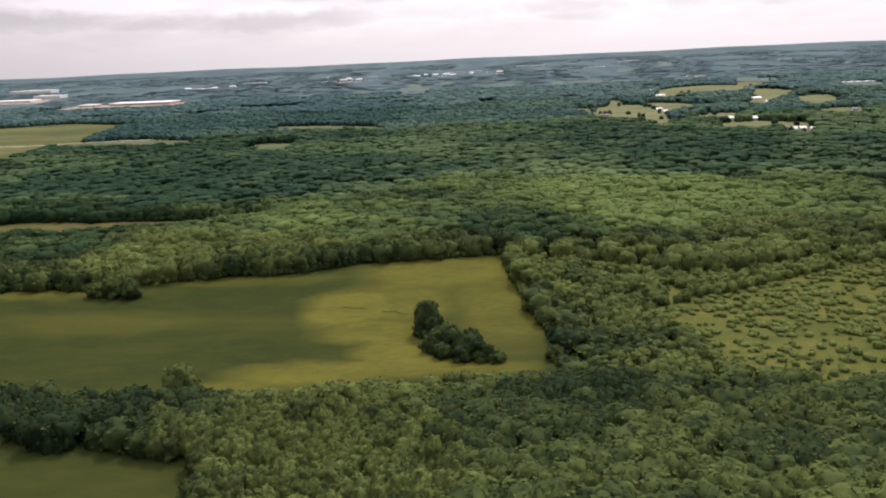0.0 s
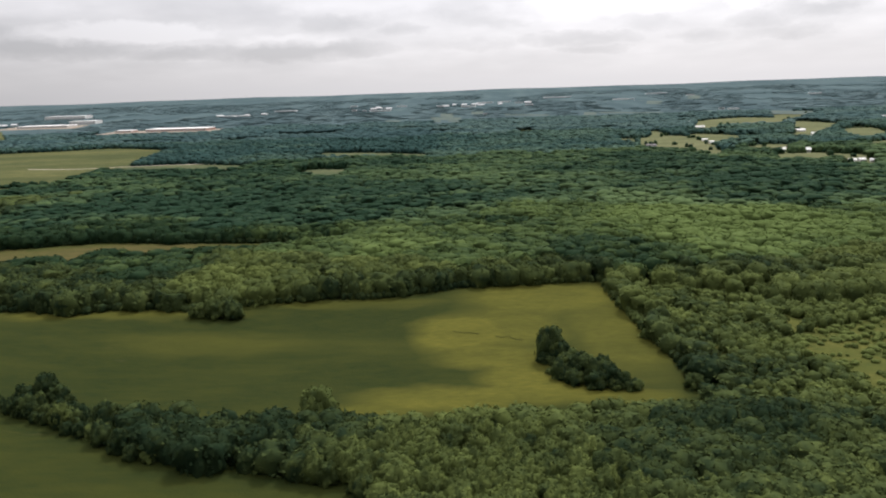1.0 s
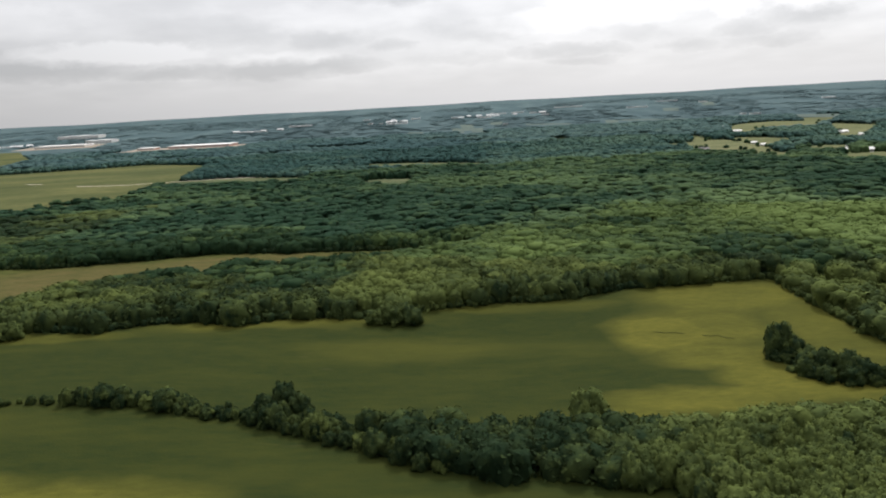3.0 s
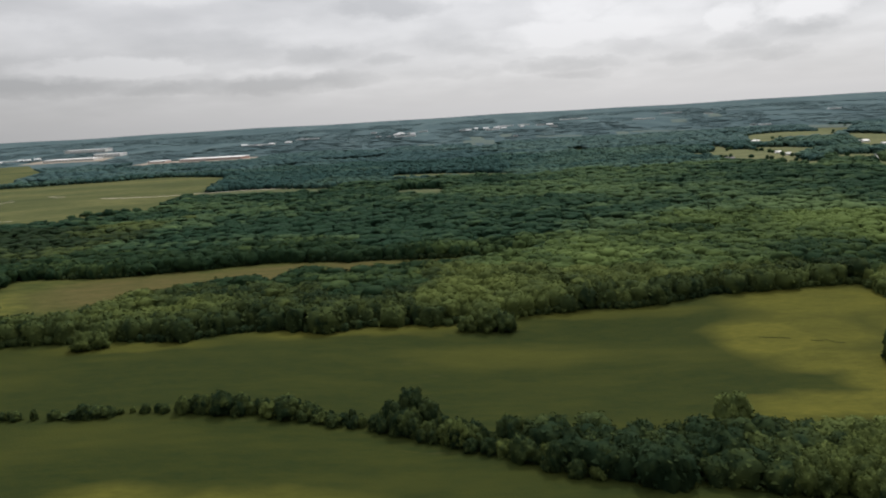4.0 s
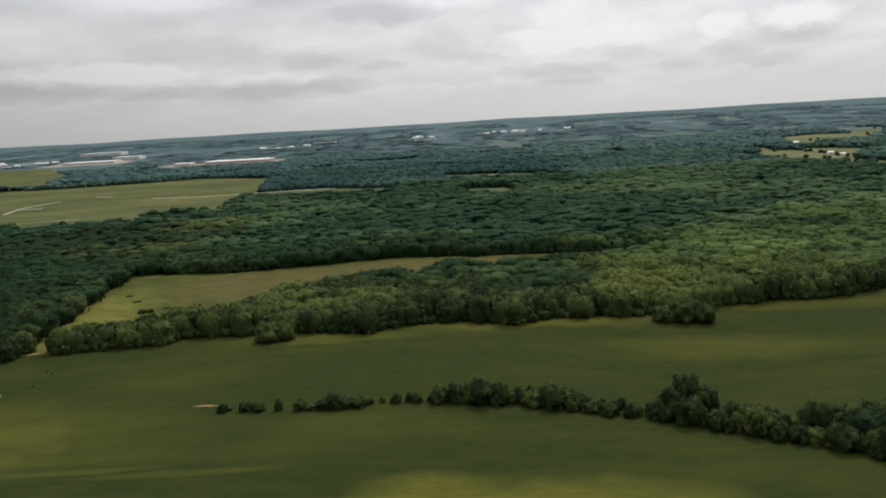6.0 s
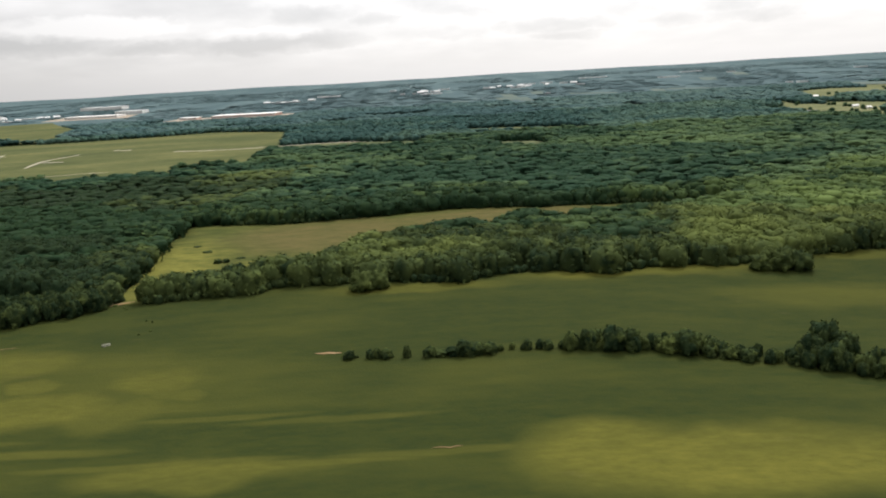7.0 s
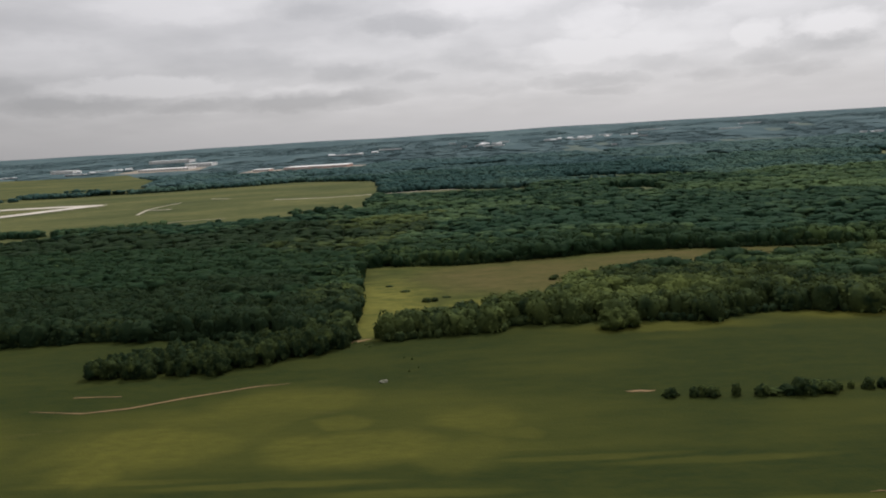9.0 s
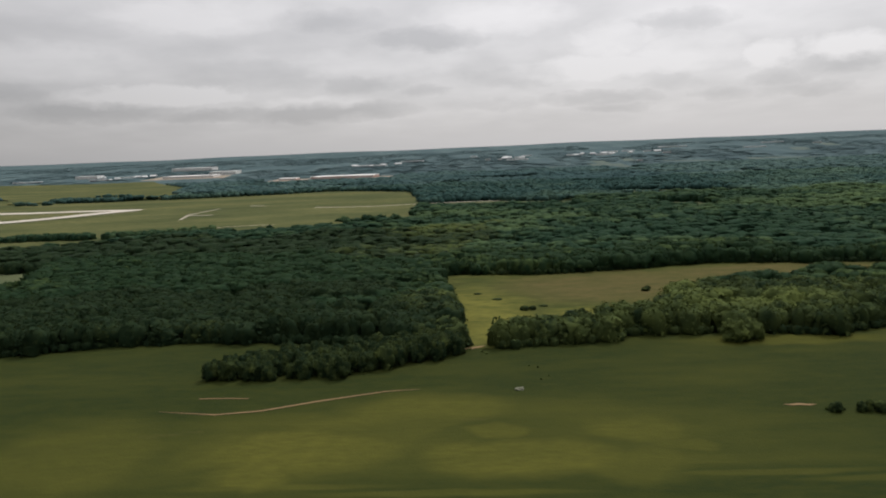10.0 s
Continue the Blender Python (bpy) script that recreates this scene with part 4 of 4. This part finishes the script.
keep = ~inside(x, y, [(-592, 440), (-570, 452), (-572, 700), (-640, 700), (-612, 560)])
x, y = x[keep], y[keep]
woods("undergrowth", x, y, SMALL, 2.7, 4.6, FOLIAGE, "low bushes along the edges of the woods, painted dark as shade", tone_at(x, y) - 0.16, 0.5)

# Shrubs on the overgrown land.
x, y = spots(44, 360, 290, 562, 4.2)
open_part = inside(x, y, [(113, 420), (161, 440), (355, 538), (353, 353), (215, 307), (129, 322)])
thick = 0.55 - 0.16 * open_part + 0.5 * (value_noise(x, y, 26, 21) - 0.5)
keep = inside(x, y, SCRUB_EDGE) & (rng.random(len(x)) < thick)
x, y, open_part = x[keep], y[keep], open_part[keep]
woods("shrubs", x[open_part], y[open_part], SMALL, 2.5, 2.8, FOLIAGE, "rounded green shrubs scattered over yellow grass", tone_at(x, y)[open_part] + 0.40 + rng.normal(0, 0.2, open_part.sum()), 0.6)
woods("thicket", x[~open_part], y[~open_part], SMALL, 4.0, 6.5, FOLIAGE, "thicket of shrubs and young trees on overgrown land", tone_at(x, y)[~open_part] + 0.06 + rng.normal(0, 0.14, (~open_part).sum()), 0.5)

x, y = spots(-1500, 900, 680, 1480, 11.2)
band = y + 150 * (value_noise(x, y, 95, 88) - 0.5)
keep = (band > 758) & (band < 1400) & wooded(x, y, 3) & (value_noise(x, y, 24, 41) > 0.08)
# The left wood takes the deeper leaves, painting the cloud shadow over it.
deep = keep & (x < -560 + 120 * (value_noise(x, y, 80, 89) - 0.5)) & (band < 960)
woods("dark_wood", x[deep], y[deep], LOW, 8.1, 12.0, FOLIAGE, "wide deciduous woodland beside the airfield, painted dark for cloud shadow", squash=0.48)
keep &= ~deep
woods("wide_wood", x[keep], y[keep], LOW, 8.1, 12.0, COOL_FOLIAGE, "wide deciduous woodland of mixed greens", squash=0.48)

# Each farther belt takes leaves with more haze in their colour.
for y0, y1, gap, shapes, radius, leaves in ((1400, 2000, 14.0, TINY, 9.6, MISTY_FOLIAGE), (2000, 2800, 20.0, DOT, 15.0, HAZY_FAR_FOLIAGE)):
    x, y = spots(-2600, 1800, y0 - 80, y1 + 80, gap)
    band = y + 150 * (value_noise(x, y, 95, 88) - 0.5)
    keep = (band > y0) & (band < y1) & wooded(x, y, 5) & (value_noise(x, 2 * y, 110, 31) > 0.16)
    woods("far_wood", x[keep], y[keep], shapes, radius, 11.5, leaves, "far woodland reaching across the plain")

for x0, y0, x1, y1, rows in ((-1330, 1066, -1096, 1056, 2), (-1072, 1060, -955, 1104, 2), (-1700, 1882, -1623, 1880, 1), (-1629, 1958, -1306, 1942, 1), (-1614, 2128, -1520, 2096, 1), (-1330, 1945, -960, 2020, 4), (-1480, 2400, -900, 2180, 6)):
    n = int(math.hypot(x1 - x0, y1 - y0) / (18 if y0 > 1400 else 5.5))
    k = np.tile(np.linspace(0, 1, n), rows)
    x, y = x0 + (x1 - x0) * k + rng.normal(0, 4, len(k)), y0 + (y1 - y0) * k + np.repeat(np.arange(rows), n) * (22 if y0 > 1400 else 9) + rng.normal(0, 4, len(k))
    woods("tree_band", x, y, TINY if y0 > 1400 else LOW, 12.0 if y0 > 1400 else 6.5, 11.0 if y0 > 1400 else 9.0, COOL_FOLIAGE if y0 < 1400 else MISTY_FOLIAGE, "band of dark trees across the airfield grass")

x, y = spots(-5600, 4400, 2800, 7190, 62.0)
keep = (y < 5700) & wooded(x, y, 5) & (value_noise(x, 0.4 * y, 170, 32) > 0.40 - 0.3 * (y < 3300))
woods("distant_wood", x[keep], y[keep], DOT, 42.0, 2.9, HAZY_DISTANT, "distant woods on raised far ground, painted bluish for haze", tone=0.1 + 0.8 * value_noise(x, 0.4 * y, 200, 33)[keep], squash=0.4)


# ---- buildings ----
def box(x0, x1, y0, y1, z0, z1):
    bm = bmesh.new()
    bmesh.ops.create_cube(bm, size=1.0, matrix=Matrix.Translation(((x0 + x1) / 2, (y0 + y1) / 2, (z0 + z1) / 2)) @ Matrix.Diagonal((x1 - x0, y1 - y0, z1 - z0, 1)))
    return bm


def warehouse(x, y, long, deep, tall, turn, label, wall=None, doors=8, roof=None):
    """A flat-roofed shed with a roof edge and dock doors along its front."""
    ob = new("warehouse")
    ob.matrix_basis = pose(x * PACE, y * PACE, (float(height(x, y)) + 0.3) * PACE, 0, 0, turn)
    long, deep, tall = long * PACE, deep * PACE, tall * PACE
    part("wall", box(-long / 2, long / 2, -deep / 2, deep / 2, -1, tall - 1.2), wall or WALL_WHITE, ob)
    part("roof", box(-long / 2 - 0.6, long / 2 + 0.6, -deep / 2 - 0.6, deep / 2 + 0.6, tall - 1.2, tall), roof or ROOF_WHITE, ob, "pale sheet roof")
    for k in range(doors):
        a = -long / 2 + long * (k + 0.5) / doors
        part("dock_door", box(a - 2.2, a + 2.2, -deep / 2 - 0.25, -deep / 2 + 0.2, 0.4, 5.0), DOOR_DARK, ob)
    return tagged(ob, label, "warehouse")


def farmhouse(x, y, long, deep, tall, turn, label, roof, name="farmhouse", category="house"):
    """A gabled building with eaves, a door and windows."""
    ob = new(name)
    ob.matrix_basis = pose(x * PACE, y * PACE, (float(height(x, y)) + 0.5) * PACE, 0, 0, turn)
    long, deep, tall = long * PACE, deep * PACE, tall * PACE
    eave, ridge = tall * 0.58, tall
    bm = bmesh.new()
    v = [bm.verts.new(p) for sx in (-long / 2, long / 2) for p in ((sx, -deep / 2, -1), (sx, deep / 2, -1), (sx, deep / 2, eave), (sx, 0, ridge - 0.2), (sx, -deep / 2, eave))]
    bm.faces.new(v[:5])
    bm.faces.new(v[:4:-1])
    for k in range(5):
        bm.faces.new((v[k], v[(k + 1) % 5], v[5 + (k + 1) % 5], v[5 + k]))
    bmesh.ops.recalc_face_normals(bm, faces=bm.faces[:])
    part("wall", bm, WALL_WHITE, ob)
    for side in (-1, 1):
        bm = bmesh.new()
        o = 0.7
        pts = [(-long / 2 - o, side * (deep / 2 + o), eave - 0.4), (long / 2 + o, side * (deep / 2 + o), eave - 0.4), (long / 2 + o, 0, ridge), (-long / 2 - o, 0, ridge)]
        lo = [bm.verts.new(p) for p in pts]
        hi = [bm.verts.new((p[0], p[1], p[2] + 0.3)) for p in pts]
        bm.faces.new(lo)
        bm.faces.new(hi[::-1])
        for k in range(4):
            bm.faces.new((lo[k], hi[k], hi[(k + 1) % 4], lo[(k + 1) % 4]))
        bmesh.ops.recalc_face_normals(bm, faces=bm.faces[:])
        part("roof", bm, roof, ob)
    part("door", box(-0.6, 0.6, -deep / 2 - 0.12, -deep / 2 + 0.1, 0, 2.1), DOOR_DARK, ob)
    for k in (-0.34, -0.18, 0.18, 0.34):
        part("window", box(k * long - 0.7, k * long + 0.7, -deep / 2 - 0.1, -deep / 2 + 0.1, 1.0, 2.4), GLASS, ob)
    return tagged(ob, label, category)


warehouse(-1068, 2815, 228, 80, 11, -7, "very long warehouse with a white roof and brick-red walls", WALL_PINK, 20)
warehouse(-1272, 2830, 62, 50, 9, -4, "small warehouse with a white roof beside the long one", WALL_PINK, 6)
warehouse(-1790, 3262, 220, 80, 10, -4, "long white warehouse on a gravel yard", WALL_WHITE, 16)
warehouse(-1700, 3420, 120, 60, 14, -6, "white warehouse behind a longer one", WALL_WHITE, 8)
warehouse(-2010, 3890, 210, 70, 16, -5, "long white warehouse far off near the hills", WALL_WHITE, 10)
warehouse(-2330, 3460, 105, 50, 14, -4, "white hangar beyond the far grass", WALL_WHITE, 5)
for x, y, long in ((-626, 4208, 30), (-555, 3678, 18), (-500, 3634, 13), (-424, 3583, 96), (-411, 3817, 33), (-357, 4006, 46), (-157, 3870, 36), (-22, 3721, 67), (66, 4099, 80), (165, 4131, 60), (232, 3985, 34), (258, 3679, 37), (38, 3176, 16), (191, 2429, 14), (496, 4584, 157), (749, 3969, 102), (1041, 4681, 27), (1104, 4685, 90), (1157, 4238, 38), (932, 3038, 13), (968, 3011, 34), (1661, 3900, 55), (1166, 2251, 88), (-1074, 3554, 120), (-923, 3896, 110), (-2540, 3330, 120), (-2200, 3300, 90), (-2141, 3403, 90)):
    warehouse(x, y, long, 24, 6, rng.uniform(-8, 8), "pale low building among distant woods", WALL_WHITE, 4, ROOF_TOWN)
for x, y, n in ((-470, 3850, 4), (-60, 3900, 4), (120, 3950, 3), (-2100, 3430, 5), (-1000, 3600, 4)):
    for k in range(n):
        farmhouse(x + rng.normal(0, 70), y + rng.normal(0, 60), rng.uniform(14, 34), 14, rng.uniform(7, 10), rng.uniform(-30, 30), "small pale building in a distant town", ROOF_TOWN, "town_building", "building")
for x, y, long, deep, tall, turn, roof in (
    (522, 1346, 20, 9, 8, -20, ROOF_WHITE), (493, 1364, 8, 7, 7, -3, ROOF_WHITE), (715, 1823, 23, 10, 6, 14, ROOF_WHITE), (692, 1692, 13, 7, 7, -9, ROOF_WHITE),
    (573, 2227, 19, 8, 9, 8, ROOF_WHITE), (562, 2066, 21, 9, 5, -15, ROOF_WHITE), (306, 1544, 8, 7, 6, 2, ROOF_GREY), (315, 1540, 8, 7, 6, 19, ROOF_GREY),
    (527, 2260, 8, 7, 6, -4, ROOF_WHITE), (666, 1868, 18, 8, 6, 13, ROOF_GREY), (519, 1174, 9, 7, 5, -10, ROOF_WHITE), (533, 1175, 9, 7, 5, 7, ROOF_WHITE),
    (544, 1162, 8, 7, 5, -16, ROOF_WHITE), (525, 1413, 8, 7, 6, 1, ROOF_GREY), (742, 1433, 14, 7, 6, 18, ROOF_GREY), (443, 1636, 10, 7, 5, -5, ROOF_WHITE),
    (439, 1579, 9, 7, 5, 12, ROOF_WHITE)):
    farmhouse(x, y, long, deep, tall, turn, "white farm building with a pale roof among fields" if roof is ROOF_WHITE else "white farmhouse with a grey roof among trees", roof,
              "barn" if roof is ROOF_WHITE else "farmhouse", "barn" if roof is ROOF_WHITE else "house")

# ---- small things on the meadow ----
bm = bmesh.new()
bmesh.ops.create_icosphere(bm, subdivisions=4, radius=1.0)
for v in bm.verts:
    v.co *= 1.0 + 0.3 * noise.noise(v.co * 1.7) + 0.12 * noise.noise(v.co * 5.0)
    v.co = Vector((v.co.x * 1.9, v.co.y * 1.4, max(v.co.z, -0.2) * 1.0))
rock = tagged(part("rock", bm, ROCK), "pale grey rock outcrop lying in the meadow", "rock")
rock.matrix_basis = pose(-562.5 * PACE, 391 * PACE, (float(height(-562.5, 391)) + 0.4) * PACE, 0, 0, 20) @ Matrix.Diagonal((0.75, 0.75, 0.6, 1))
